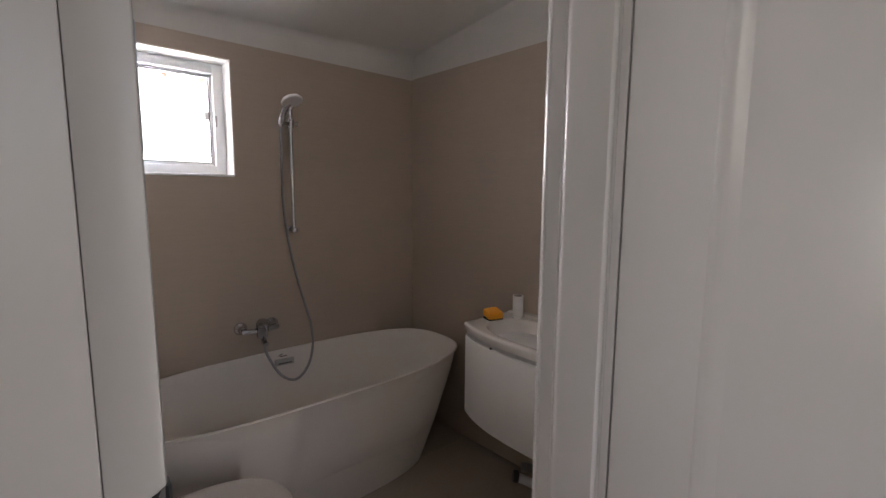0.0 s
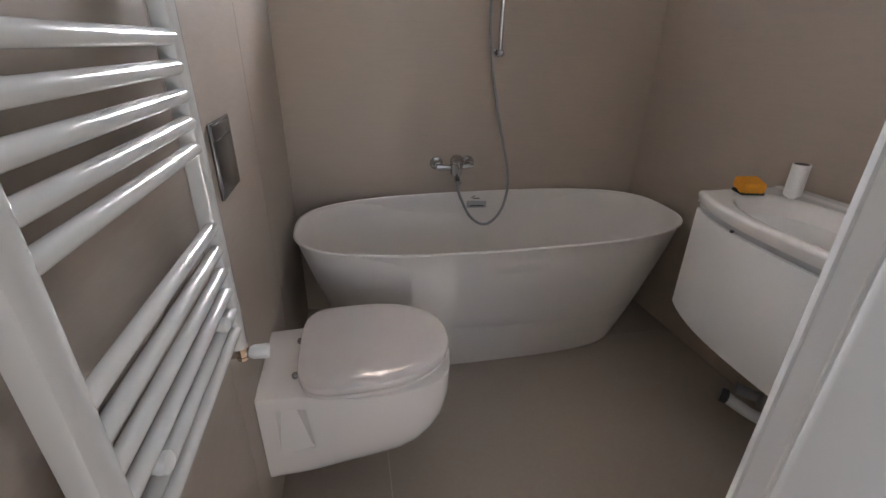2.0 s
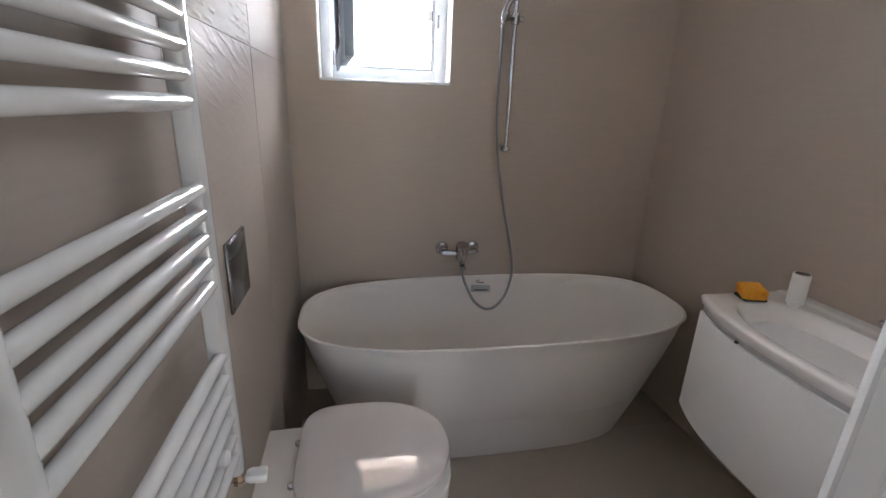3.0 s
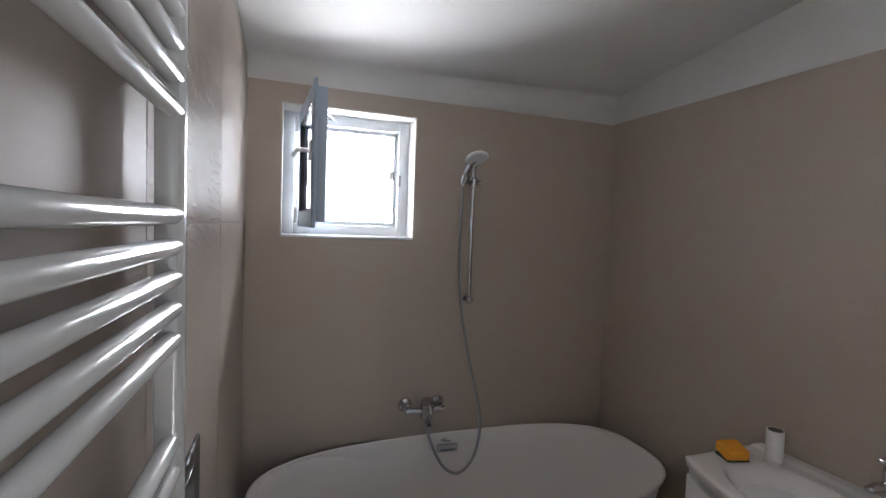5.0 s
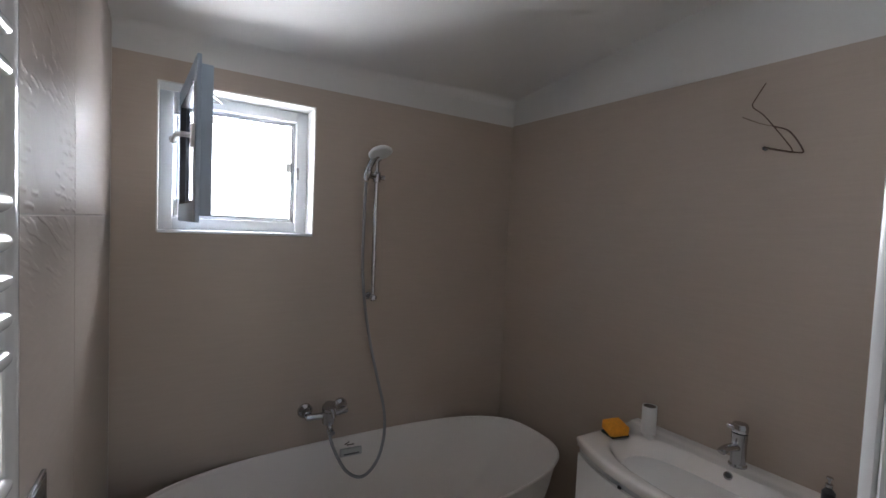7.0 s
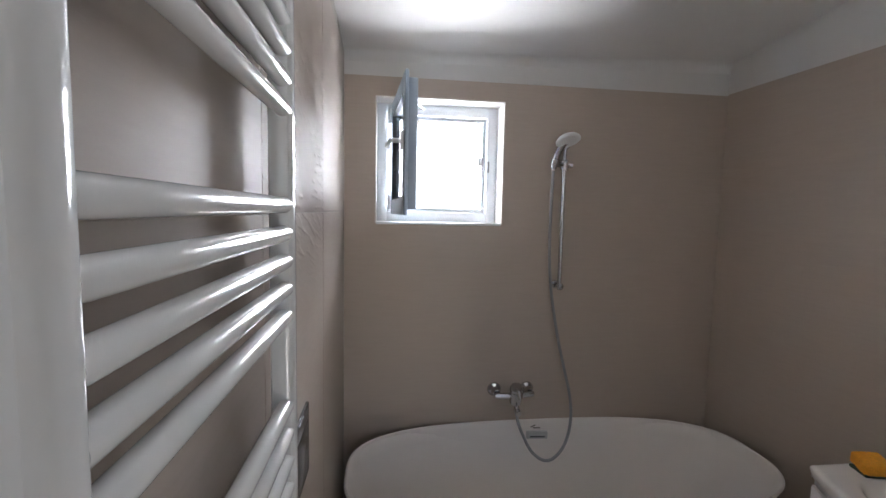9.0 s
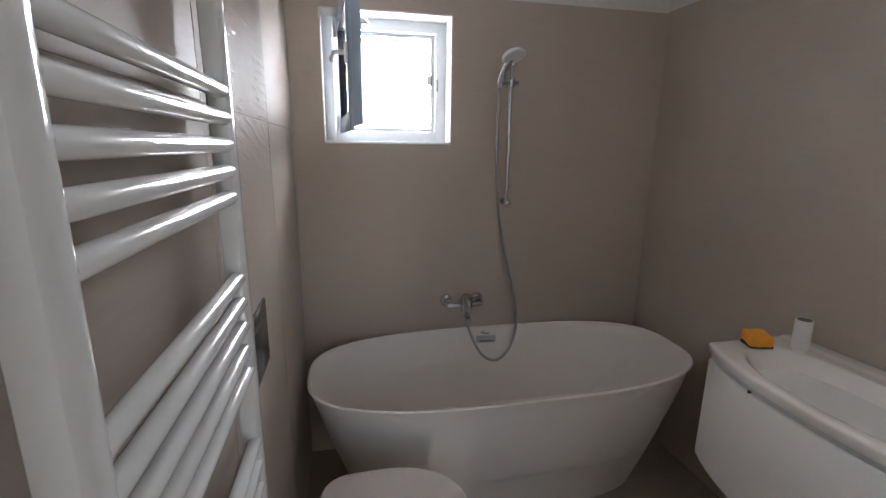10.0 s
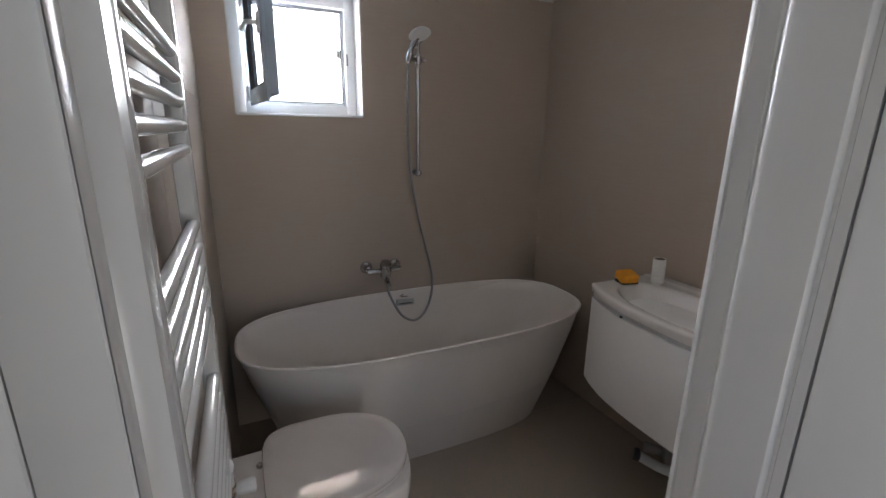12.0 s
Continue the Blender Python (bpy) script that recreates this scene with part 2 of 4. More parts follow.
bm = bmesh.new()
around(bm, -0.25, 2.0, -0.1, 2.6, WX0, WX1, WZ0, WZ1, YN + 0.006, YN + 0.21)
wall_north = tagged(part("wall_north", bm, M_PLASTER, smooth=0), "white plastered outside wall above and behind taupe tiles", kind="structure")
bm = bmesh.new()
around(bm, XW + 0.0006, 1.70, 0.0, TILE_TOP, WX0 - 0.004, WX1 + 0.004, WZ0 - 0.004, WZ1 + 0.004, YN, YN + 0.0055)
tagged(part("tile_cladding_north", bm, M_TILE, smooth=0), "taupe stoneware cladding with faint horizontal streaks", kind="structure")

bm = bmesh.new()
add_box(bm, (-0.25, 0.1, -0.1), (XW - 0.0009, YN + 0.206, 2.6))
wall_west = tagged(part("wall_west", bm, M_GROUT, smooth=0), "wall behind glazed taupe tiles with fine pale joints", kind="structure")

bm = bmesh.new()
pts = [(xe(2.21) + 0.006, 2.206), (xe(-0.2) + 0.006, -0.2), (2.05, -0.2), (2.05, 2.206)]
loft(bm, [[(x, y, -0.1) for x, y in pts], [(x, y, 2.75) for x, y in pts]])
wall_east = tagged(part("wall_east", bm, M_PLASTER, smooth=0), "white plaster strip above tall taupe tiles", kind="structure")
bm = bmesh.new()
pts = [(xe(2.2), 2.1995), (xe(0.45), 0.45), (xe(0.45) + 0.0055, 0.45), (xe(2.2) + 0.0055, 2.1995)]
loft(bm, [[(x, y, 0) for x, y in pts], [(x, y, TILE_TOP + 0.006) for x, y in pts]])
tagged(part("tile_cladding_east", bm, M_TILE, smooth=0), "taupe stoneware cladding with faint horizontal streaks", kind="structure")

bm = bmesh.new()
add_box(bm, (-0.6, 0.012, -0.1), (-0.045, DT - 0.012, 2.75), m=DOOR)
add_box(bm, (DW + 0.045, 0.012, -0.1), (1.95, DT - 0.012, 2.75), m=DOOR)
add_box(bm, (-0.045, 0.012, DH + 0.045), (DW + 0.045, DT - 0.012, 2.75), m=DOOR)
wall_south = tagged(part("wall_south", bm, M_HALL, smooth=0), "white painted wall round the doorway", kind="structure")

bm = bmesh.new()
N = 14
grid = [[(-0.25 + 2.3 * i / N, 0.0 + 2.42 * j / N) for i in range(N + 1)] for j in range(N + 1)]
lowv = [[bm.verts.new((x, y, zc(x, y) + 0.002 * math.sin(5 * x + 3 * y))) for x, y in r] for r in grid]
topv = [[bm.verts.new((x, y, zc(x, y) + 0.12)) for x, y in r] for r in grid]
for j in range(N):
    for i in range(N):
        bm.faces.new((lowv[j][i], lowv[j][i + 1], lowv[j + 1][i + 1], lowv[j + 1][i]))
        bm.faces.new((topv[j][i], topv[j + 1][i], topv[j + 1][i + 1], topv[j][i + 1]))
for k in range(N):
    bm.faces.new((lowv[0][k], topv[0][k], topv[0][k + 1], lowv[0][k + 1]))
    bm.faces.new((lowv[N][k], lowv[N][k + 1], topv[N][k + 1], topv[N][k]))
    bm.faces.new((lowv[k][0], lowv[k + 1][0], topv[k + 1][0], topv[k][0]))
    bm.faces.new((lowv[k][N], topv[k][N], topv[k + 1][N], lowv[k + 1][N]))
tagged(part("ceiling", bm, M_PLASTER, smooth=60), "white sloping plaster ceiling, slightly uneven", kind="structure")

# soft plaster cove along the north wall
bm = bmesh.new()
prof = [(0.0, 0.0), (0.0, -0.045), (-0.004, -0.028), (-0.012, -0.014), (-0.026, -0.004), (-0.045, 0.0), (-0.045, 0.01), (0, 0.01)]
loft(bm, [[(x, YN + 0.006 + dy, zc(x, YN) + dz + 0.0075) for dy, dz in prof] for x in (0.0, 0.6, 1.2, 1.70)])
tagged(part("trim_cove", bm, M_PLASTER, smooth=60), "soft rounded plaster edge between wall and ceiling", kind="structure")

floor = tagged(part("floor", box((-0.3, 0.2, -0.12), (2.05, 2.4, -0.0007)), M_JOINT, smooth=0), "beige floor of large tiles with thin pale joints", kind="structure")
hall_floor = tagged(part("floor_hall", box((-1.6, -1.8, -0.12), (2.4, 0.2, -0.002)), M_WOOD, smooth=0), "oak-coloured hall floor", kind="structure")

# hall behind the camera, unseen and closed; its openings are added for lamps
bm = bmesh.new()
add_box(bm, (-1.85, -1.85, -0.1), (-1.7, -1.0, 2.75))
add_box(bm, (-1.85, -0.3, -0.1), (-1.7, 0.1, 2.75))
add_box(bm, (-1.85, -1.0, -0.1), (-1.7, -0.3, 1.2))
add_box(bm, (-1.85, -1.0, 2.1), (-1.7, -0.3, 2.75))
tagged(part("wall_hall_west", bm, M_HALL, smooth=0), "white painted unseen hall wall with an opening added for its lamp", kind="structure")
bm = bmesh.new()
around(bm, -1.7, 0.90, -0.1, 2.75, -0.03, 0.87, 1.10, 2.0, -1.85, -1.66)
# narrow low slot, made up to hold the low lamp
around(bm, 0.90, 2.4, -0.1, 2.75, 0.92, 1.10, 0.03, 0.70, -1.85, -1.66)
tagged(part("wall_hall_south", bm, M_HALL, smooth=0), "white painted unseen hall wall with two openings added for lamps", kind="structure")
tagged(part("wall_hall_east", box((2.4, -1.85, -0.1), (2.5, 0.6, 2.75)), M_HALL, smooth=0), "white painted hall wall", kind="structure")
tagged(part("wall_hall_north", box((-1.7, 0.0, -0.1), (-0.25, 0.1, 2.75)), M_HALL, smooth=0), "white painted hall wall", kind="structure")
tagged(part("ceiling_hall", box((-1.8, -1.85, 2.6), (2.5, -0.001, 2.75)), M_HALL, smooth=0), "white hall ceiling", kind="structure")

# outdoors
tagged(part("ground", box((-400, -400, -3.2), (400, 400, -3.0)), M_GROUND, smooth=0), "pale concrete ground in sunlight", kind="structure")
# glowing sheet in place of the blown-out sky; it also feeds highlights
M_SKY_GLOW = bpy.data.materials.new("white_sky_glow")
M_SKY_GLOW.use_nodes = True
em = M_SKY_GLOW.node_tree.nodes.new("ShaderNodeEmission")
em.inputs[0].default_value, em.inputs[1].default_value = (0.93, 0.97, 1.0, 1), 2.4
M_SKY_GLOW.node_tree.links.new(em.outputs[0], M_SKY_GLOW.node_tree.nodes["Material Output"].inputs[0])
tagged(part("backdrop", box((-18, 16.0, -3.1), (18, 16.1, 22)), M_SKY_GLOW, smooth=0), "glowing white sheet standing in for the blown-out sky beyond the window", kind="structure")
roof = tagged(new("roof_eave"), "weathered roof eave with rounded clay tiles above the window", kind="structure")
roof.location = (0.4, 2.75, 2.0)
part("fascia", box((-0.6, 2.411, 2.07), (1.5, 2.90, 2.13), 0.004), M_CLAY, roof)
for i in range(11):
    bm = bmesh.new()
    x = -0.4 + 0.16 * i
    arc = [(math.cos(a) * 0.075, math.sin(a) * 0.05) for a in [math.pi * k / 8 for k in range(9)]]
    out = [(x + a, 2.62, 1.945 + 0.006 * math.sin(i * 2.3) + b) for a, b in arc] + [(x + a * 0.83, 2.62, 1.945 + 0.006 * math.sin(i * 2.3) + b * 0.8) for a, b in arc[::-1]]
    back = [(p[0], 2.92, p[2] + 0.08) for p in out]
    loft(bm, [out, back])
    part("roof_tile", bm, M_CLAY, roof)


# ---- window ----
def window():
    w = tagged(new("window_1"), "small white plastic window, its sash swung inwards", kind="structure")
    w.location = (0.4, 2.32, WZ0)
    y0, y1 = 2.318, 2.385
    ix0, ix1, iz0, iz1 = WX0 + 0.045, WX1 - 0.045, WZ0 + 0.045, WZ1 - 0.045
    bm = bmesh.new()
    for lo, hi in (((WX0, y0, WZ0), (ix0, y1, WZ1)), ((ix1, y0, WZ0), (WX1, y1, WZ1)), ((ix0 - 0.001, y0, WZ0), (ix1 + 0.001, y1, iz0)), ((ix0 - 0.001, y0, iz1), (ix1 + 0.001, y1, WZ1))):
        add_box(bm, lo, hi, 0.003)
    part("window_frame", bm, M_PVC, w)
    bm = bmesh.new()
    for lo, hi in (((ix0, y0 + 0.03, iz0), (ix0 + 0.012, y1 - 0.004, iz1)), ((ix1 - 0.012, y0 + 0.03, iz0), (ix1, y1 - 0.004, iz1)), ((ix0, y0 + 0.03, iz0), (ix1, y1 - 0.004, iz0 + 0.012)), ((ix0, y0 + 0.03, iz1 - 0.012), (ix1, y1 - 0.004, iz1))):
        add_box(bm, lo, hi, 0.002)
    part("frame_step", bm, M_PVC, w)
    bm = bmesh.new()
    e = 0.004
    for lo, hi in (((ix1 - 0.012 - e, y0 + 0.028, iz0 + 0.012), (ix1 - 0.012, y0 + 0.034, iz1 - 0.012)), ((ix0 + 0.012, y0 + 0.028, iz0 + 0.012), (ix0 + 0.012 + e, y0 + 0.034, iz1 - 0.012)),
                   ((ix0 + 0.012, y0 + 0.028, iz0 + 0.012), (ix1 - 0.012, y0 + 0.034, iz0 + 0.012 + e)), ((ix0 + 0.012, y0 + 0.028, iz1 - 0.012 - e), (ix1 - 0.012, y0 + 0.034, iz1 - 0.012))):
        add_box(bm, lo, hi)
    part("rubber_seal", bm, M_RUBBER, w)
    part("striker", box((ix1 + 0.002, y0 - 0.004, 1.695), (ix1 + 0.012, y0 + 0.001, 1.745), 0.001), M_STEEL, w)
    bm = bmesh.new()
    add_box(bm, (ix1 - 0.034, y0 + 0.03, 1.725), (ix1 - 0.012, y0 + 0.048, 1.765), 0.003)
    part("stay_catch", bm, M_WHITEPL, w)
    bm = bmesh.new()
    add_box(bm, (WX0 + 0.001, YN - 0.004, WZ0 - 0.009), (WX1 - 0.001, y0 + 0.001, WZ0 + 0.001), 0.002)
    part("window_sill", bm, M_PVC, w)
    # sash, hinged on the west side
    a, b = Vector((0.192, 2.312, 0)), Vector((0.231, 1.80, 0))
    d = (b - a).normalized()
    side = Vector((-d.y, d.x, 0))
    if side.x < 0:
        side = -side
    M = Matrix(((d.x, side.x, 0, a.x), (d.y, side.y, 0, a.y), (0, 0, 1, 0), (0, 0, 0, 1)))
    L, z0, z1, s = 0.512, WZ0 + 0.034, WZ1 - 0.007, 0.060
    bm = bmesh.new()
    for lo, hi in (((0, 0, z0), (s, 0.012, z1)), ((L - s, 0, z0), (L, 0.012, z1)), ((s - 0.001, 0, z0), (L - s + 0.001, 0.012, z0 + s)), ((s - 0.001, 0, z1 - s), (L - s + 0.001, 0.012, z1))):
        add_box(bm, lo, hi, 0.003, m=M)
    q = 0.02
    z0b, z1b = z0 + q, z1 - q
    for lo, hi in (((q, 0.011, z0b), (s, 0.045, z1b)), ((L - s, 0.011, z0b), (L - q, 0.045, z1b)), ((s - 0.001, 0.011, z0b), (L - s + 0.001, 0.045, z0b + s - q)), ((s - 0.001, 0.011, z1b - s + q), (L - s + 0.001, 0.045, z1b))):
        add_box(bm, lo, hi, 0.003, m=M)
    sash = part("sash", bm, M_SASH, w, "sash with its backlit blue-grey shade put into the colour")
    part("pane", box((s - 0.006, 0.018, z0 + s - 0.006), (L - s + 0.006, 0.034, z1 - s + 0.006), m=M), M_GLASS, sash)
    bm = bmesh.new()
    e = 0.004
    for lo, hi in (((s, -0.0005, z0 + s), (s + e, 0.018, z1 - s)), ((L - s - e, -0.0005, z0 + s), (L - s, 0.018, z1 - s)), ((s, -0.0005, z0 + s), (L - s, 0.018, z0 + s + e)), ((s, -0.0005, z1 - s - e), (L - s, 0.018, z1 - s))):
        add_box(bm, lo, hi, m=M)
    part("glazing_seal", bm, M_RUBBER, sash)
    bm = bmesh.new()
    zm = (z0 + z1) / 2 + 0.012
    add_box(bm, (L - 0.052, -0.010, zm - 0.033), (L - 0.022, 0.001, zm + 0.033), 0.004, m=M)
    tube(bm, [M @ Vector(p) for p in ((L - 0.037, -0.008, zm), (L - 0.037, -0.034, zm), (L - 0.05, -0.042, zm), (L - 0.155, -0.042, zm))], 0.008, 12)
    lathe(bm, [(0.001, -0.012), (0.010, -0.009), (0.012, 0), (0.010, 0.009), (0.001, 0.012)], Matrix.Translation(M @ Vector((L - 0.158, -0.042, zm))), 16)
    part("handle", bm, M_WHITEPL, sash, "white window handle turned open")
    for z in (z0 + 0.05, z1 - 0.05):
        bm = bmesh.new()
        lathe(bm, [(0.008, -0.03), (0.008, 0.03)], Matrix.Translation((0.184, 2.304, z)), 14)
        part("hinge", bm, M_WHITEPL, w)
    bm = bmesh.new()
    tube(bm, [(0.20, 2.318, 1.955), (0.33, 2.28, 1.955), (0.25, 2.06, 1.955)], 0.003, 8)
    part("stay_arm", bm, M_STEEL, w)


window()


# ---- door frame and leaf ----
def door():
    """Wooden lining with rounded casings on both faces; the leaf stands open into the hall."""
    f = tagged(new("door_1"), "white lacquered doorway with rounded casings, its leaf open into the hall", kind="structure")
    f.location = (0.4, 0.33, 0)
    for side, M in (("west", DOOR), ("east", DOOR @ Matrix.Translation((DW, 0, 0)) @ Matrix.Scale(-1, 4, (1, 0, 0)))):
        bm = bmesh.new()
        # lining: rebate face, seal groove, flat stop with a rounded edge, casing side
        prof = [(-0.045, 0.0147), (-0.0200, 0.0147), (-0.0006, 0.0146), (-0.0006, -0.0002), (-0.0001, 0.0008), (0.0, 0.026), (-0.004, 0.028), (-0.004, 0.033), (0.006, 0.034), (0.0095, 0.037), (0.010, 0.041), (0.010, 0.108), (0.0085, 0.114), (0.005, 0.118),
                (0.002, 0.1195), (0.0015, 0.123), (0.003, 0.125), (0.003, DT - 0.002), (-0.001, DT), (-0.045, DT)]
        if side == "east":
            prof = [(-0.045, 0.0125), (0.0, 0.0125)] + prof[5:]
        loft(bm, [[M @ Vector((x, y, z)) for x, y in prof] for z in (0.0, 0.7, 1.4, DH)])
        part("jamb", bm, M_LACQ, f)
        bm = bmesh.new()
        # hall casing, a flat board, then a slanting bead
        prof = [(-0.100, 0.0115), (-0.100, 0.008), (-0.096, 0.004), (-0.0282, 0.004), (-0.0274, 0.0048), (-0.0272, 0.0115)]
        if side == "east":
            prof = [(min(x, -0.0465), y) for x, y in prof]
        loft(bm, [[M @ Vector((x, y - 0.0, z)) for x, y in prof] for z in (0.0, DH + 0.06)])
        part("casing", bm, M_LACQ, f)
        if side == "west":
            bm = bmesh.new()
            prof = [(-0.0268, 0.0142), (-0.0268, 0.0048), (-0.0262, 0.0041), (-0.0060, -0.0015), (-0.0018, -0.0015), (-0.0010, -0.0007), (-0.0009, 0.0010), (-0.0009, 0.0142)]
            loft(bm, [[M @ Vector((x, y, z)) for x, y in prof] for z in (0.0, DH)])
            part("edge_bead", bm, M_LACQ, f)
        bm = bmesh.new()
        w0 = -0.052 if side == "west" else -0.062
        prof = [(w0, DT - 0.011), (w0, DT + 0.008), (w0 + 0.003, DT + 0.012), (w0 + 0.010, DT + 0.014), (-0.012, DT + 0.014), (-0.006, DT + 0.013), (-0.002, DT + 0.009), (-0.0005, DT + 0.004), (-0.003, DT + 0.0005), (-0.0455, DT + 0.0005), (-0.0455, DT - 0.011)]
        loft(bm, [[M @ Vector((x, y, z)) for x, y in prof] for z in (0.0, DH + 0.06)])
        part("casing", bm, M_LACQ, f)
    bm = bmesh.new()
    add_box(bm, (-0.045, 0.0, DH), (DW + 0.045, DT, DH + 0.04), 0.002, m=DOOR)
    part("head_jamb", bm, M_LACQ, f)
    bm = bmesh.new()
    add_box(bm, (-0.10, -0.004, DH + 0.001), (DW + 0.10, -0.0001, DH + 0.10), 0.002, m=DOOR)
    add_box(bm, (-0.05, DT + 0.001, DH + 0.001), (DW + 0.06, DT + 0.014, DH + 0.09), 0.002, m=DOOR)
    part("head_casing", bm, M_LACQ, f)
    # strike plate: a shallow tray with a rounded outer lip, bent round the edge into the rebate
    bm = bmesh.new()
    pr = [(0.0016, 0.024), (0.0016, 0.004), (0.0010, -0.0022), (-0.0008, -0.0034), (-0.0022, -0.0020), (-0.0054, -0.0018), (-0.0068, -0.0038), (-0.0088, -0.0046), (-0.0106, -0.0030), (-0.0108, 0.0035), (-0.004, 0.0025), (0.0004, 0.004), (0.0004, 0.024)]
    rows = []
    for up, k in ((0.0, 0.70), (0.012, 0.90), (0.04, 1.0), (0.5, 1.0), (0.955, 1.0), (0.975, 0.97), (0.99, 0.88), (1.0, 0.72)):
        rows.append([DOOR @ Vector((x if x > -0.001 else -0.001 + (x + 0.001) * k, y, 1.030 + up * (0.1985 + 0.4 * min(x, 0.0)))) for x, y in pr])
    loft(bm, rows)
    plate = part("strike_plate", bm, M_STRIKE, f, "dull grey steel strike plate with a rounded lip")
    # no holes are cut: dark blocks give the shade inside them
    for z0, z1 in ((1.150, 1.194), (1.072, 1.130)):
        part("latch_hole_shade", box((-0.0054, -0.0028, z0), (-0.0018, -0.0012, z1), 0.0004, m=DOOR), M_DARK, plate)
    for z in (1.055, 1.140, 1.204):
        bm = bmesh.new()
        lathe(bm, [(0.0013, 0), (0.0013, 0.0010), (0.0007, 0.0013)], DOOR @ frame_at((-0.0036, -0.0012, z), (0, -1, 0)), 12)
        part("screw", bm, M_STRIKE, plate)
    # the leaf, hinged at the east jamb
    H = DOOR @ Matrix.Translation((DW + 0.0012, 0.010, 0)) @ Matrix.Rotation(radians(-1), 4, "Z")
    leaf_t, W = 0.04, 0.70
    leaf = part("leaf", box((-0.001, -W, 0.008), (leaf_t, 0.0, DH - 0.006), 0.003, m=H), M_LACQ, f, "white lacquered door leaf with a moulded panel")
    for z0, z1 in ((0.06, 1.88),):
        bm = bmesh.new()
        a0, a1 = 0.128, W - 0.128
        pr = [(0.0004, 0.0), (-0.0022, 0.004), (-0.0055, 0.011), (-0.0060, 0.017), (-0.0040, 0.024), (-0.0022, 0.030), (-0.0022, 0.036), (0.0004, 0.040)]
        out = []
        for d, o in pr:
            out.append([H @ Vector((d, -a0 - o, z1 - o)), H @ Vector((d, -a1 + o, z1 - o)), H @ Vector((d, -a1 + o, z0 + o)), H @ Vector((d, -a0 - o, z0 + o))])
        loft(bm, out, cap0=False, cap1=False)
        part("moulding", bm, M_LACQ, leaf)
    for z in (0.25, 1.86):
        bm = bmesh.new()
        lathe(bm, [(0.007, -0.045), (0.0075, -0.044), (0.0075, 0.044), (0.007, 0.045)], DOOR @ Matrix.Translation((DW + 0.048, 0.004, z)), 14)
        part("hinge", bm, M_LACQ, f)


door()


# ---- bath ----
def bathtub():
    c = Vector((0.841, 1.857, 0))
    t = thing("bathtub", c, "white freestanding oval bathtub with slanting sides, standing on beige tiles", "bathtub")
    n = 96
    rings = []

    def ring(hx, hy, z, e):
        return [(c.x + p[0], c.y + p[1], z) for p in (sup(2 * math.pi * k / n, hx, hy, e) for k in range(n))]
    for f in (0.0, 0.01, 0.1, 0.2, 0.3, 0.4, 0.5, 0.6, 0.7, 0.8, 0.9, 0.985):
        k = f + 0.05 * math.sin(math.pi * f)
        rings.append(ring(0.594 + 0.208 * k, 0.205 + 0.134 * k, 0.585 * f, 3.2 - 0.45 * f))
    R, S, E = 0.804, 0.342, 2.95
    for dr, z in ((0.0, 0.584), (0.0015, 0.5875), (0.004, 0.589), (0.007, 0.589), (0.0095, 0.5875), (0.011, 0.583)):
        rings.append(ring(R - dr, S - dr, z, E))
    for f in (0.05, 0.2, 0.4, 0.6, 0.75, 0.86, 0.93, 0.975, 1.0):
        g = f ** 1.2
        w = 0.0 if f < 0.75 else ((f - 0.75) / 0.25) ** 2
        rings.append(ring((R - 0.011) - 0.178 * g - 0.10 * w, (S - 0.011) - 0.083 * g - 0.06 * w, 0.58 - 0.43 * (1 - (1 - f) ** 1.15), E + 0.2 * f))
    rings.append(ring(0.25, 0.08, 0.147, 2.3))
    rings.append(ring(0.02, 0.02, 0.144, 2.0))
    bm = bmesh.new()
    loft(bm, rings)
    part("shell", bm, M_ENAMEL, t, smooth=50)
    o = Matrix.Translation((0.848, 2.160, 0.535)) @ Matrix.Rotation(radians(-8), 4, "X") @ Matrix.Rotation(radians(2), 4, "Y")
    cover = part("overflow_cover", box((-0.048, -0.011, -0.017), (0.048, 0.006, 0.015), 0.003, m=o), M_COVER, t, "pale plastic overflow cover with a dark slot")
    # dark strip laid on the cover in place of the slot's shade
    part("slot", box((-0.034, -0.0125, -0.010), (0.034, -0.0105, -0.004), 0.0005, m=o), M_DARK, cover)
    bm = bmesh.new()
    add_box(bm, (-0.012, 0.002, 0.036), (0.012, 0.006, 0.040), 0.0005, m=o @ Matrix.Rotation(radians(-25), 4, "Y"))
    add_box(bm, (-0.017, 0.002, 0.024), (0.017, 0.006, 0.029), 0.0005, m=o)
    part("maker_mark", bm, M_CARD, t, "small grey printed mark")
    bm = bmesh.new()
    lathe(bm, [(0.001, 0.006), (0.022, 0.005), (0.026, 0.0), (0.026, -0.002)], Matrix.Translation((0.82, 1.86, 0.149)))
    part("drain_plug", bm, M_CHROME, t)


bathtub()


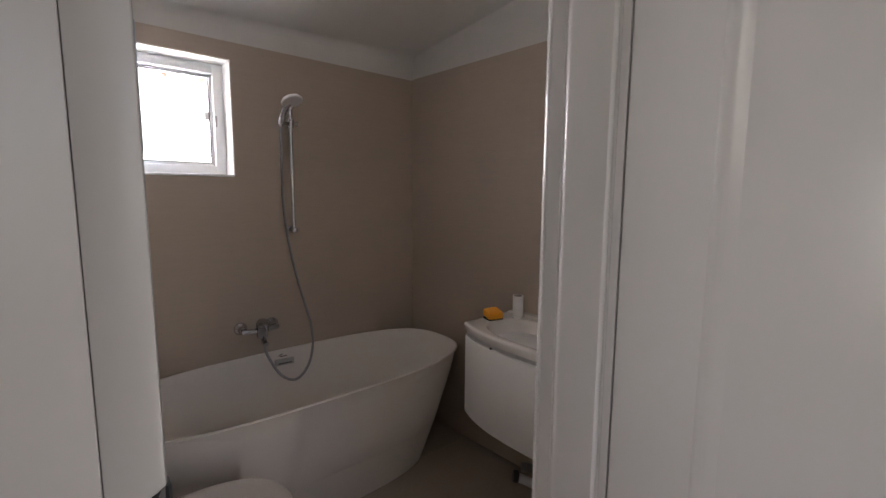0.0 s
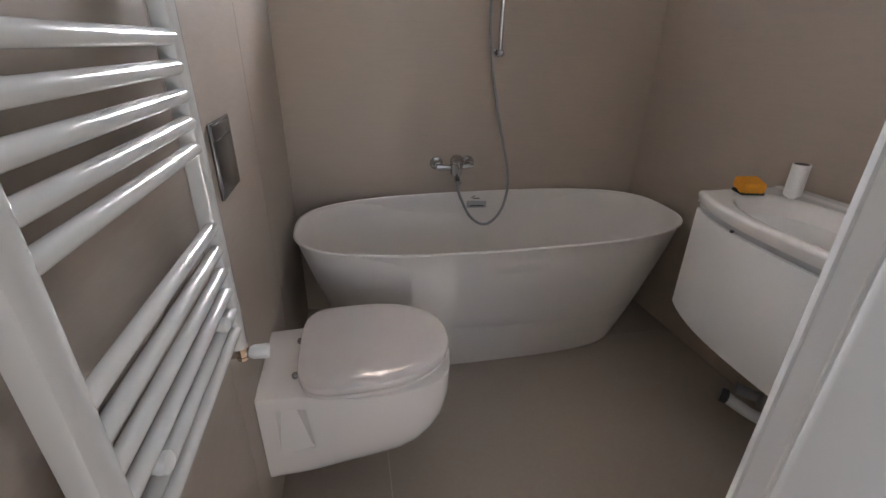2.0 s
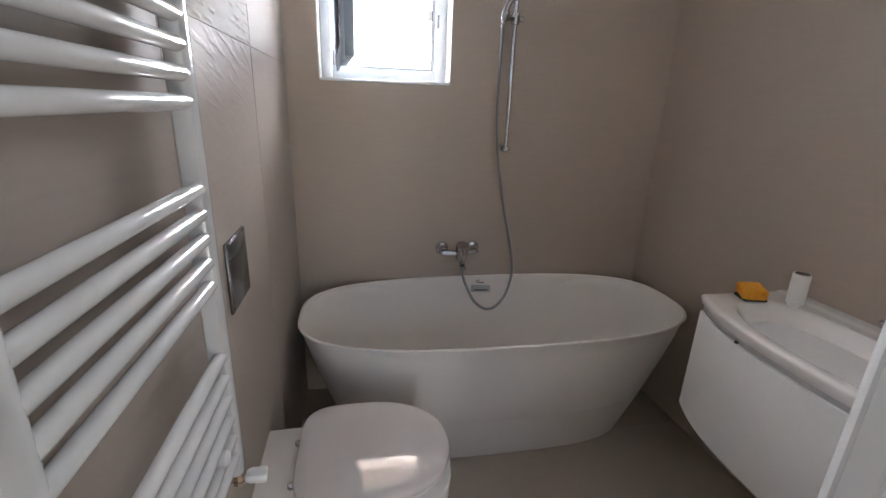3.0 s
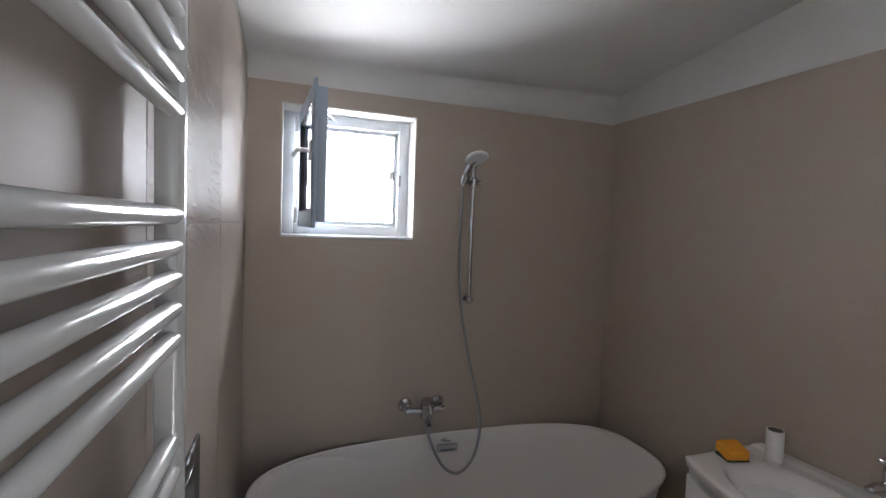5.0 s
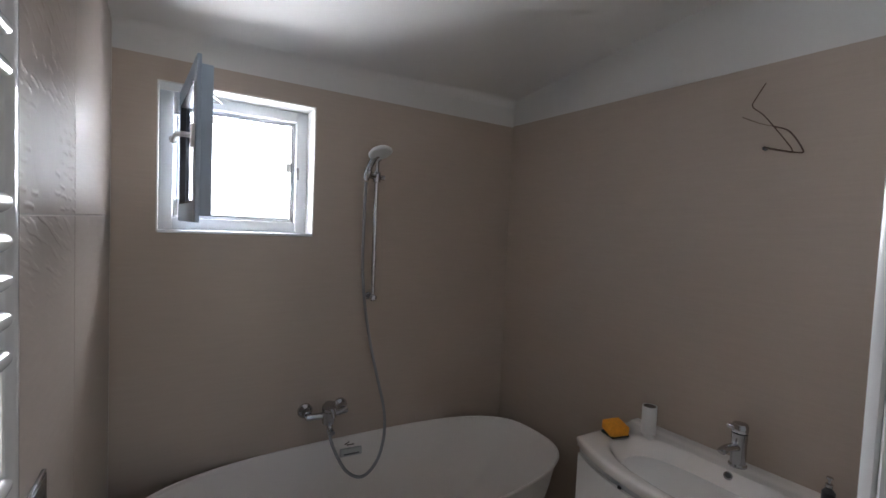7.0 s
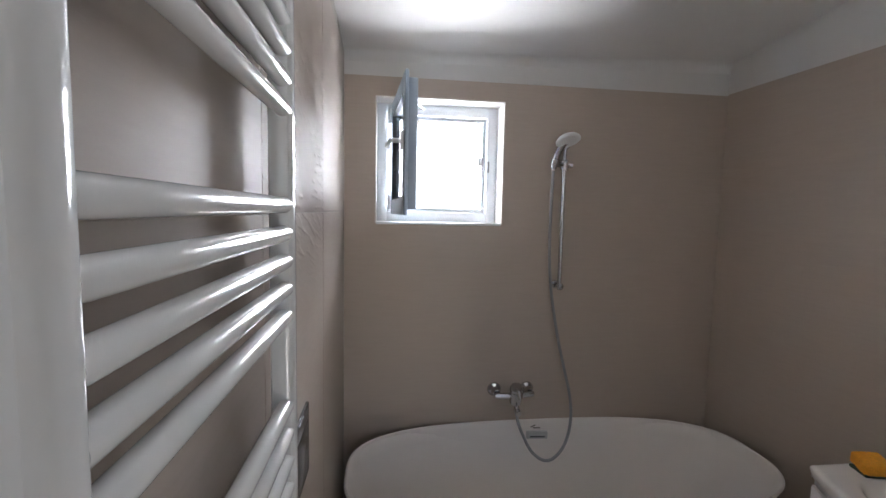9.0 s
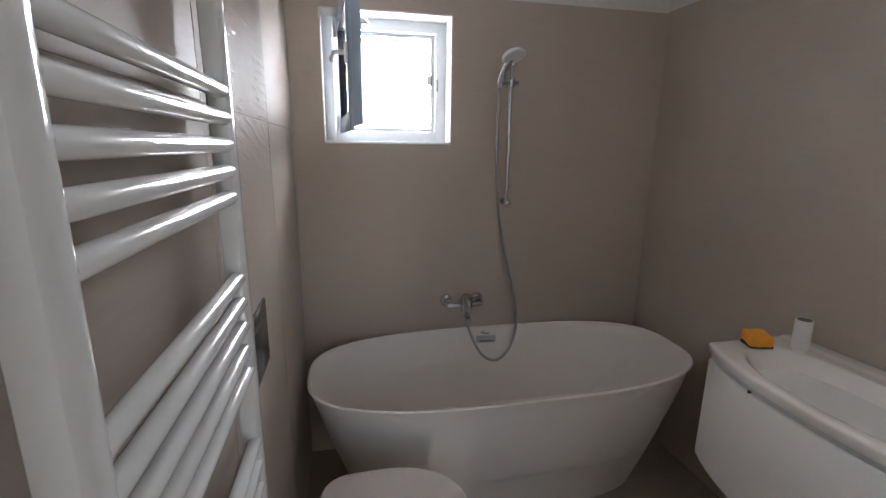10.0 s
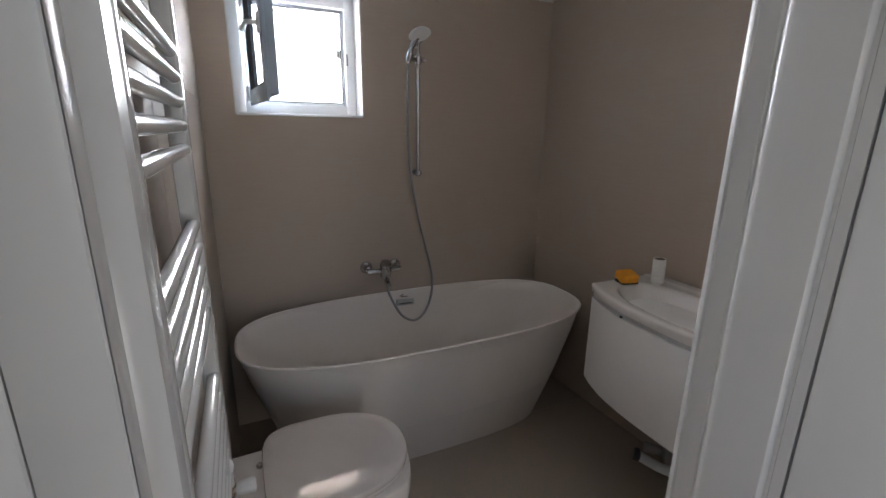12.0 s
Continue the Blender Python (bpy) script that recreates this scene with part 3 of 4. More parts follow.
def bath_mixer():
    t = thing("bath_mixer", (0.732, YN, 0.735), "chrome wall-mounted bath mixer with a single lever", "tap")
    zc0, yb = 0.733, 2.135
    for x in (0.657, 0.806):
        bm = bmesh.new()
        lathe(bm, [(0.031, 0.0), (0.031, 0.004), (0.028, 0.010), (0.019, 0.016), (0.015, 0.022), (0.015, 0.05), (0.001, 0.052)], frame_at((x, YN - 0.0005, zc0), (0, -1, 0)))
        part("escutcheon", bm, M_CHROME, t)
    bm = bmesh.new()
    tube(bm, [(0.645, yb, zc0 - 0.004), (0.652, yb, zc0 - 0.004), (0.70, yb, zc0 - 0.007), (0.76, yb, zc0 - 0.004), (0.81, yb, zc0), (0.818, yb, zc0)], lambda f: 0.013 if 0.02 < f < 0.98 else 0.010, 20)
    lathe(bm, [(0.019, -0.046), (0.025, -0.040), (0.029, -0.01), (0.029, 0.016), (0.027, 0.018), (0.027, 0.021), (0.030, 0.023), (0.030, 0.034), (0.023, 0.045), (0.001, 0.048)], Matrix.Translation((0.738, yb - 0.004, zc0)) @ Matrix.Rotation(radians(12), 4, "X"))
    part("body", bm, M_CHROME, t)
    bm = bmesh.new()
    tube(bm, [(0.738, yb - 0.012, zc0 + 0.036), (0.738, yb - 0.035, zc0 + 0.034), (0.738, yb - 0.058, zc0 + 0.022), (0.738, yb - 0.068, zc0 + 0.006)], lambda f: 0.013 - 0.005 * f, 14, 0.6)
    part("lever", bm, M_CHROME, t)
    bm = bmesh.new()
    tube(bm, [(0.741, yb, zc0 - 0.04), (0.741, yb - 0.02, zc0 - 0.062), (0.741, yb - 0.045, zc0 - 0.068)], 0.0115, 16)
    lathe(bm, [(0.011, 0), (0.011, 0.02), (0.009, 0.024)], frame_at((0.741, yb - 0.004, zc0 - 0.055), (0, 0, -1)), 16)
    part("spout", bm, M_CHROME, t)


bath_mixer()


def shower_set():
    bx, by = 0.918, 2.148
    t = thing("hand_shower", (bx, YN, 1.2), "chrome hand shower on a wall rail with a grey flexible hose", "shower")
    bm = bmesh.new()
    tube(bm, [(bx, by, 1.19), (bx, by, 1.50), (bx, by, 1.815)], 0.009, 18)
    part("rail", bm, M_CHROME, t)
    for z in (1.205, 1.80):
        bm = bmesh.new()
        lathe(bm, [(0.017, 0.0), (0.017, 0.006), (0.011, 0.012), (0.011, 0.040), (0.0145, 0.046), (0.0145, 0.066), (0.010, 0.071), (0.001, 0.072)], frame_at((bx, YN - 0.0005, z), (0, -1, 0)), 20)
        part("bracket", bm, M_CHROME, t)
    bm = bmesh.new()
    lathe(bm, [(0.015, -0.022), (0.017, -0.018), (0.017, 0.018), (0.015, 0.022)], Matrix.Translation((bx, by, 1.722)), 20)
    tube(bm, [(bx + 0.034, by, 1.722), (bx + 0.03, by, 1.722), (bx, by, 1.722), (0.872, by - 0.02, 1.722), (0.864, 2.118, 1.722)], 0.011, 14)
    lathe(bm, [(0.013, -0.018), (0.017, 0.0), (0.018, 0.018), (0.014, 0.02)], frame_at((0.860, 2.108, 1.724), (0.25, -0.25, 1)), 20)
    part("slider", bm, M_CHROME, t)
    h0, h1 = Vector((0.858, 2.112, 1.700)), Vector((0.880, 2.085, 1.795))
    bm = bmesh.new()
    tube(bm, smooth_path([h0, (0.862, 2.108, 1.73), (0.868, 2.100, 1.762), h1, (0.886, 2.070, 1.808)], 5), lambda f: 0.0105 + 0.006 * f, 16)
    part("handset", bm, M_CHROME, t)
    bm = bmesh.new()
    lathe(bm, [(0.001, 0.020), (0.020, 0.019), (0.040, 0.010), (0.049, 0.0), (0.049, -0.006), (0.044, -0.010), (0.001, -0.011)], frame_at((0.889, 2.050, 1.812), (-0.12, 0.38, 0.92)))
    head = part("shower_head", bm, M_WHITEPL, t, "round white shower head")
    # hose: ribbed metal spiral
    pts = smooth_path([(0.857, 2.113, 1.695), (0.857, 2.118, 1.62), (0.862, 2.135, 1.50), (0.871, 2.155, 1.35), (0.886, 2.165, 1.21), (0.905, 2.165, 1.09), (0.930, 2.160, 0.96), (0.960, 2.150, 0.83), (0.985, 2.135, 0.71),
                       (0.986, 2.120, 0.61), (0.955, 2.095, 0.525), (0.903, 2.075, 0.474), (0.850, 2.065, 0.468), (0.797, 2.072, 0.505), (0.762, 2.090, 0.57), (0.745, 2.112, 0.62), (0.741, 2.130, 0.665)], 26)
    bm = bmesh.new()
    tube(bm, pts, lambda f: 0.0066 + 0.0005 * math.sin(f * 1250), 10)
    part("hose", bm, M_HOSE, t, "grey metal shower hose hanging in a loop", smooth=80)


shower_set()


# ---- toilet ----
def toilet():
    cy = 1.235
    t = thing("toilet", (0.002, cy, 0.15), "white wall-hung toilet with its lid closed", "toilet")

    def section(x, hw, zb, zt, e):
        half = []
        m = 20
        for k in range(m + 1):
            a = math.pi * k / m
            px, pz = sup(math.pi + a, hw, zt - zb, e)
            half.append((x, cy + px, zt - 0.008 + pz * (zt - 0.008 - zb) / (zt - zb)))
        half += [(x, cy + hw - 0.001, zt - 0.003), (x, cy + hw - 0.006, zt), (x, cy - hw + 0.006, zt), (x, cy - hw + 0.001, zt - 0.003)]
        return half
    rows = []
    for x, hw, zb, e in ((0.002, 0.148, 0.150, 14), (0.03, 0.149, 0.150, 12), (0.10, 0.152, 0.150, 10), (0.15, 0.160, 0.152, 7), (0.20, 0.174, 0.154, 4.6), (0.25, 0.183, 0.151, 3.6), (0.30, 0.187, 0.150, 3.1),
                         (0.35, 0.185, 0.151, 2.9), (0.40, 0.178, 0.164, 2.7), (0.44, 0.166, 0.188, 2.5), (0.47, 0.150, 0.224, 2.4), (0.490, 0.127, 0.272, 2.4), (0.503, 0.094, 0.330, 2.4), (0.512, 0.045, 0.385, 2.4)):
        rows.append(section(x, hw, zb, 0.442, e))
    bm = bmesh.new()
    loft(bm, rows)
    body = part("bowl", bm, M_CERAMIC, t, smooth=40)
    # the sloping recess in each flank, for the fixings
    for s in (-1, 1):
        cut = bmesh.new()
        y0, y1 = cy + s * 0.10, cy + s * 0.20
        floor_of = [(0.052, 0.394, 0.108), (0.080, 0.392, 0.104), (0.122, 0.274, 0.146), (0.044, 0.268, 0.1475)]
        mouth = [(0.046, 0.402), (0.119, 0.402), (0.132, 0.266), (0.040, 0.260)]
        rr = [[(x, cy + s * deep, z) for x, z, deep in floor_of], [(x, cy + s * 0.150, z) for x, z in mouth], [(x, y1, z) for x, z in mouth]]
        loft(cut, rr if s > 0 else rr[::-1])
        cutter = part("cutter", cut, M_CERAMIC)
        md = body.modifiers.new("recess", "BOOLEAN")
        md.operation, md.object, md.solver = "DIFFERENCE", cutter, "EXACT"
        bpy.context.view_layer.update()
        me = bpy.data.meshes.new_from_object(body.evaluated_get(bpy.context.evaluated_depsgraph_get()))
        body.modifiers.clear()
        body.data = me
        bpy.data.objects.remove(cutter)
    me.set_sharp_from_angle(angle=radians(35))

    def slab(x0, x1, hw, z0, z1, r, dome=0.0):
        n = 72
        xm, hx = x0 + 0.42 * (x1 - x0), None
        rings = []

        def outline(inset, z, lift=0.0):
            out = []
            for k in range(n):
                a = 2 * math.pi * k / n
                hx = (x1 - xm) if math.cos(a) > 0 else (xm - x0)
                e = 2.25 if math.cos(a) > 0 else 4.2
                p = sup(a, hx - inset, hw - inset, e)
                out.append((xm + p[0], cy + p[1], z))
            return out
        rings = [outline(r, z0), outline(r * 0.3, z0 + r * 0.3), outline(0, z0 + r), outline(0, z1 - r), outline(r * 0.3, z1 - r * 0.3), outline(r, z1)]
        for q in (0.03, 0.07, 0.11, 0.15):
            rings.append(outline(r + q, z1 + dome * (1 - (1 - q / 0.16) ** 2)))
        b = bmesh.new()
        loft(b, rings)
        return b
    part("seat", slab(0.103, 0.508, 0.184, 0.4445, 0.459, 0.004), M_SEAT, t, smooth=40)
    part("lid", slab(0.100, 0.512, 0.188, 0.4605, 0.484, 0.007, 0.0015), M_SEAT, t, "closed glossy off-white lid", smooth=40)
    for s in (-0.075, 0.075):
        bm = bmesh.new()
        lathe(bm, [(0.010, 0.0), (0.010, 0.009), (0.008, 0.012), (0.001, 0.013)], Matrix.Translation((0.093, cy + s, 0.441)), 18)
        part("hinge", bm, M_CHROME, t)


toilet()

flush = thing("flush_plate", (0.001, 1.247, 1.008), "rectangular satin grey flush plate on the tiled wall", "flush plate")
part("plate", box((0.0005, 1.165, 0.929), (0.007, 1.321, 1.088), 0.0015), M_PLATE, flush)
part("button", box((0.0068, 1.170, 0.934), (0.0082, 1.316, 1.050), 0.0006), M_PLATE, flush)
part("button", box((0.0068, 1.170, 1.052), (0.0082, 1.316, 1.083), 0.0006), M_PLATE, flush)


# ---- towel radiator ----
def radiator():
    x = 0.040
    y0, y1 = 0.524, 0.964
    t = thing("towel_radiator", (x, 0.74, 0.70), "white enamelled ladder towel radiator with bars in four groups", "radiator")
    groups = [(0.744, 6, 0.042), (1.087, 5, 0.0394), (1.371, 5, 0.0378), (1.648, 5, 0.038)]
    for y in (y0, y1):
        bm = bmesh.new()
        prof = [(x - 0.018, -0.0185), (x - 0.016, -0.0205), (x + 0.001, -0.0205), (x + 0.007, -0.018), (x + 0.0105, -0.012), (x + 0.0115, -0.004), (x + 0.0115, 0.004), (x + 0.0105, 0.012), (x + 0.007, 0.018), (x + 0.001, 0.0205), (x - 0.016, 0.0205), (x - 0.018, 0.0185)]
        loft(bm, [[(px, y + py, z) for px, py in prof] for z in (0.700, 1.835)])
        part("post", bm, M_RAD, t)
    for z0, n, s in groups:
        for k in range(n):
            bm = bmesh.new()
            z = z0 + k * s
            tube(bm, [(x, y0 + 0.012, z), (x, (y0 + y1) / 2, z), (x, y1 - 0.012, z)], 0.0112, 18)
            part("bar", bm, M_RAD, t)
    for y in (0.60, 0.875):
        for z in (0.807, 1.752):
            bm = bmesh.new()
            k = 1.0 if z > 1 else 2.0
            lathe(bm, [(r, h * k) for r, h in ((0.011, 0.0), (0.011, 0.020), (0.013, 0.022), (0.013, 0.027), (0.009, 0.029), (0.001, 0.030))], frame_at((0.0005, y, z), (1, 0, 0)), 18)
            part("wall_bracket", bm, M_WHITEPL, t)
    bm = bmesh.new()
    lathe(bm, [(0.013, 0.0), (0.013, 0.012), (0.0105, 0.014), (0.0105, 0.030), (0.0125, 0.031), (0.0125, 0.038), (0.001, 0.039)], frame_at((x, y1, 0.705), (0, 0, -1)), 8)
    tube(bm, [(0.001, y1 + 0.001, 0.678), (x, y1 + 0.001, 0.678), (x + 0.02, y1 + 0.004, 0.680)], 0.0095, 14)
    lathe(bm, [(0.015, 0.0), (0.015, 0.004), (0.001, 0.005)], frame_at((0.0005, y1 + 0.001, 0.678), (1, 0, 0)), 18)
    v = part("valve", bm, M_COPPER, t, "nickel-brass radiator valve")
    bm = bmesh.new()
    lathe(bm, [(0.009, 0.0), (0.012, 0.004), (0.0145, 0.010), (0.0155, 0.034), (0.0135, 0.039), (0.001, 0.040)], frame_at((x + 0.011, y1 + 0.002, 0.679), (0.99, 0.10, -0.10)), 10)
    part("valve_cap", bm, M_WHITEPL, v, "white plastic valve cap", smooth=25)
    bm = bmesh.new()
    lathe(bm, [(0.013, 0.0), (0.013, 0.012), (0.0105, 0.014), (0.0105, 0.030), (0.001, 0.031)], frame_at((x, y0, 0.705), (0, 0, -1)), 8)
    part("valve", bm, M_COPPER, t)


radiator()


# ---- washbasin ----
BY, BH = 1.038, 0.376


def bow(y, x0=1.325, d=0.075, p=2.7):
    return x0 + d * min(1.0, abs(y - BY) / BH) ** p


def vanity():
    t = thing("vanity_cabinet", (1.5, BY, 0.372), "white bow-fronted wall-hung vanity cabinet", "cabinet")
    ys = [BY - BH + 0.008 + (2 * BH - 0.016) * k / 24 for k in range(25)]
    z0, z1 = 0.390, 0.765

    def outline(inset, z):
        return [(bow(y, 1.352) + inset, y, z) for y in ys] + [(xe(ys[-1]) - 0.001, ys[-1], z), (xe(ys[0]) - 0.001, ys[0], z)]
    bm = bmesh.new()
    loft(bm, [outline(0, z0), outline(0, 0.764)])
    part("body", bm, M_CAB, t)
    front = []
    for z, i in ((z0 - 0.004, 0.0), (z0 - 0.002, -0.002), (z1 - 0.018, -0.002), (z1 - 0.014, 0.0)):
        front.append([(bow(y, 1.334) + i, y, z) for y in ys] + [(bow(y, 1.3505), y, z) for y in ys[::-1]])
    bm = bmesh.new()
    loft(bm, front)
    part("drawer_front", bm, M_CAB, t, "plain curved white drawer front")
    strip = []
    for z, i in ((0.7535, 0.002), (0.7535, -0.001), (0.7695, -0.001), (0.7695, 0.002)):
        strip.append([(bow(y, 1.342) + i, y, z) for y in ys] + [(bow(y, 1.3515), y, z) for y in ys[::-1]])
    bm = bmesh.new()
    loft(bm, strip[1:3])
    part("grip_strip", bm, M_ALU, t, "brushed steel grip strip")
    bm = bmesh.new()
    lathe(bm, [(0.006, 0), (0.006, 0.006)], Matrix.Translation((bow(BY + 0.155, 1.338), BY + 0.155, z1 - 0.012)), 10)
    part("gap_clip", bm, M_DARK, t)


def basin():
    t = thing("washbasin", (1.5, BY, 0.77), "white ceramic bow-fronted basin set on the vanity cabinet", "washbasin")
    bm = bmesh.new()
    nu, nv = 72, 56

    def top(u, v):
        y = BY - BH + 2 * BH * u
        xf, xb = bow(y), xe(y) - 0.001
        x = xf + (xb - xf) * v
        z = 0.812
        e = (abs((u - 0.5) / 0.40) ** 3 + abs((v - 0.43) / 0.345) ** 2.6) ** (1 / 2.8)
        if e < 1:
            k = 1 - e
            z -= 0.100 * (1 - (1 - k) ** 3.2)
        edge = min(v * (xb - xf), u * 2 * BH, (1 - u) * 2 * BH)
        if edge < 0.014:
            z -= 0.012 * (1 - math.sqrt(max(0, 1 - (1 - edge / 0.014) ** 2)))
        if v > 0.86:
            z += 0.004 * min(1, (v - 0.86) / 0.05)
        return (x, y, z)
    us = [0, 0.002, 0.006, 0.012, 0.02] + [0.02 + 0.96 * k / nu for k in range(1, nu)] + [0.98, 0.988, 0.994, 0.998, 1]
    vs = [0, 0.004, 0.012, 0.024, 0.038] + [0.038 + 0.962 * k / nv for k in range(1, nv + 1)]
    g = [[bm.verts.new(top(u, v)) for v in vs] for u in us]
    h = [[bm.verts.new((p.co.x + (0.012 if j < 3 else 0), p.co.y, 0.771)) for j, p in enumerate(r)] for r in g]
    for a, b in zip(g, g[1:]):
        for j in range(len(vs) - 1):
            bm.faces.new((a[j], b[j], b[j + 1], a[j + 1]))
    for i in range(len(us) - 1):
        bm.faces.new((g[i][0], h[i][0], h[i + 1][0], g[i + 1][0]))
        bm.faces.new((g[i][-1], g[i + 1][-1], h[i + 1][-1], h[i][-1]))
    for j in range(len(vs) - 1):
        bm.faces.new((g[0][j], g[0][j + 1], h[0][j + 1], h[0][j]))
        bm.faces.new((g[-1][j], h[-1][j], h[-1][j + 1], g[-1][j + 1]))
    part("bowl", bm, M_CERAMIC, t, smooth=50)
    bm = bmesh.new()
    lathe(bm, [(0.0130, 0.0), (0.0130, 0.002), (0.0095, 0.003), (0.0085, 0.0005)], frame_at((1.6425, 1.032, 0.7975), (-0.895, 0, 0.443)), 22)
    ring = part("overflow_ring", bm, M_CHROME, t)
    # dark disc fills the ring, its colour giving the hole's inner shade
    bm = bmesh.new()
    lathe(bm, [(0.0084, 0.001), (0.0084, 0.0020)], frame_at((1.6425, 1.032, 0.7975), (-0.895, 0, 0.443)), 20)
    part("overflow_shade", bm, M_DARK, ring)
    bm = bmesh.new()
    lathe(bm, [(0.030, 0.0), (0.030, 0.004), (0.022, 0.008), (0.001, 0.009)], Matrix.Translation((1.50, BY, 0.708)), 24)
    part("drain", bm, M_CHROME, t)


def basin_tap():
    c = Vector((1.697, 1.033, 0.8165))
    t = thing("basin_tap", c, "chrome single-lever basin mixer tap", "tap")
    bm = bmesh.new()
    lathe(bm, [(0.026, 0.0), (0.026, 0.005), (0.022, 0.009), (0.0215, 0.065), (0.0225, 0.088), (0.0225, 0.104), (0.001, 0.106)], Matrix.Translation(c))
    part("body", bm, M_CHROME, t)
    bm = bmesh.new()
    tube(bm, [c + Vector(p) for p in ((0, 0, 0.058), (-0.03, 0.004, 0.064), (-0.055, 0.008, 0.064), (-0.078, 0.010, 0.060), (-0.084, 0.0105, 0.056))], lambda f: 0.016 - 0.004 * f, 16, 0.75)
    part("spout", bm, M_CHROME, t)
    bm = bmesh.new()
    lathe(bm, [(0.0225, 0.0), (0.0235, 0.004), (0.0235, 0.018), (0.020, 0.026), (0.001, 0.028)], Matrix.Translation(c + Vector((0, 0, 0.108))))
    add_box(bm, (-0.062, -0.012, 0.116), (0.004, 0.013, 0.129), 0.004, m=Matrix.Translation(c) @ Matrix.Rotation(radians(8), 4, "Y") @ Matrix.Rotation(radians(-8), 4, "Z"))
    part("lever", bm, M_CHROME, t)


vanity()
basin()
basin_tap()


def trap():
    t = thing("basin_trap", (1.5, 1.05, 0.2), "white plastic waste trap with a dark nut under the basin", "pipe")
    a, b = Vector((1.410, 1.096, 0.212)), Vector((1.555, 0.955, 0.188))
    d = (b - a).normalized()
    bm = bmesh.new()
    tube(bm, smooth_path([a, a.lerp(b, 0.5) + Vector((0, 0, -0.026)), b + Vector((0, 0, -0.014)), (1.63, 0.935, 0.212), (xe(0.93) - 0.002, 0.93, 0.222)], 6), 0.0185, 18)
    part("pipe", bm, M_PVC, t)
    bm = bmesh.new()
    up = Vector((0.012, 0.012, 0.036))
    tube(bm, [a.lerp(b, 0.12) + up, a.lerp(b, 0.5) + up, b + up], lambda f: 0.020 + 0.004 * math.sin(9 * f), 14)
    part("trap_body", bm, M_HOSE, t, "dull grey metal trap body")
    bm = bmesh.new()
    lathe(bm, [(0.021, 0.0), (0.025, 0.004), (0.025, 0.020), (0.019, 0.024)], frame_at(a - d * 0.012, d), 12)
    part("nut", bm, M_DARK, t)
    bm = bmesh.new()
    lathe(bm, [(0.022, 0.0), (0.0255, 0.004), (0.0255, 0.022), (0.02, 0.027)], frame_at(a.lerp(b, 0.78), d), 12)
    part("nut", bm, M_CHROME, t)
    bm = bmesh.new()
    lathe(bm, [(0.016, 0.0), (0.022, 0.006), (0.024, 0.02), (0.024, 0.075), (0.017, 0.082), (0.016, 0.20)], Matrix.Translation((1.492, 1.022, 0.205)), 20)
    part("tailpiece", bm, M_STEEL, t, "grey metal tailpiece")
    bm = bmesh.new()
    lathe(bm, [(0.034, 0.0), (0.034, 0.003), (0.026, 0.008), (0.001, 0.009)], frame_at((xe(0.93) - 0.0005, 0.93, 0.222), (-1, 0, 0)), 22)
    part("rosette", bm, M_CHROME, t)


trap()

# ---- loose things on the basin ----
sponge = thing("sponge", (1.53, 1.33, 0.813), "yellow foam sponge with a dark scouring side, lying on the basin", "sponge")
SM = Matrix.Translation((1.527, 1.352, 0.8135)) @ Matrix.Rotation(radians(-14), 4, "Z")
bm = bmesh.new()
add_box(bm, (-0.037, -0.031, 0.0085), (0.037, 0.031, 0.043), 0.008, 3)
bmesh.ops.subdivide_edges(bm, edges=bm.edges[:], cuts=2, use_grid_fill=True)
for v in bm.verts:
    v.co += noise.noise_vector(v.co * 60) * 0.0022 + Vector((0, 0, 0.006 * math.sin(v.co.y * 40)))
    v.co = SM @ v.co
part("foam", bm, M_SPONGE, sponge, smooth=60)
part("scouring_pad", box((-0.036, -0.030, 0.0), (0.036, 0.030, 0.009), 0.002, m=SM), M_SCOUR, sponge)

roll = thing("paper_roll", (1.655, 1.305, 0.815), "nearly used up white paper roll standing upright", "paper roll")
RM = Matrix.Translation((1.644, 1.302, 0.8165)) @ Matrix.Rotation(radians(-1), 4, "Y")
n = 36
for nm, ro_, ri_, mt in (("paper", 0.0245, 0.0205, M_PAPER), ("core", 0.0203, 0.0190, M_CARD)):
    bm = bmesh.new()
    rings = []
    for r, z in ((ro_, 0.0), (ro_, 0.099), (ri_, 0.099), (ri_, 0.0)):
        rings.append([RM @ Vector((r * math.cos(2 * math.pi * k / n), r * math.sin(2 * math.pi * k / n), z)) for k in range(n)])
    vr = loft(bm, rings, cap0=False, cap1=False)
    for i in range(n):
        bm.faces.new((vr[3][i], vr[3][(i + 1) % n], vr[0][(i + 1) % n], vr[0][i]))
    part(nm, bm, mt, roll)
bm = bmesh.new()
rows = []
for k in range(9):
    f = k / 8
    c0 = Vector((1.632 - 0.034 * f, 1.290 - 0.012 * f, 0.8155 + 0.006 * abs(math.sin(6 * f)) + (0.004 if f == 0 else 0)))
    rows.append([c0 + Vector((0.010 * s, 0.028 * s * (1 - 0.3 * f), 0.0)) + Vector((0, 0, dz)) for s, dz in ((-1, 0), (1, 0), (1, 0.0006), (-1, 0.0006))])
loft(bm, rows)
part("loose_sheet", bm, M_PAPER, roll, "crumpled end of paper lying flat")

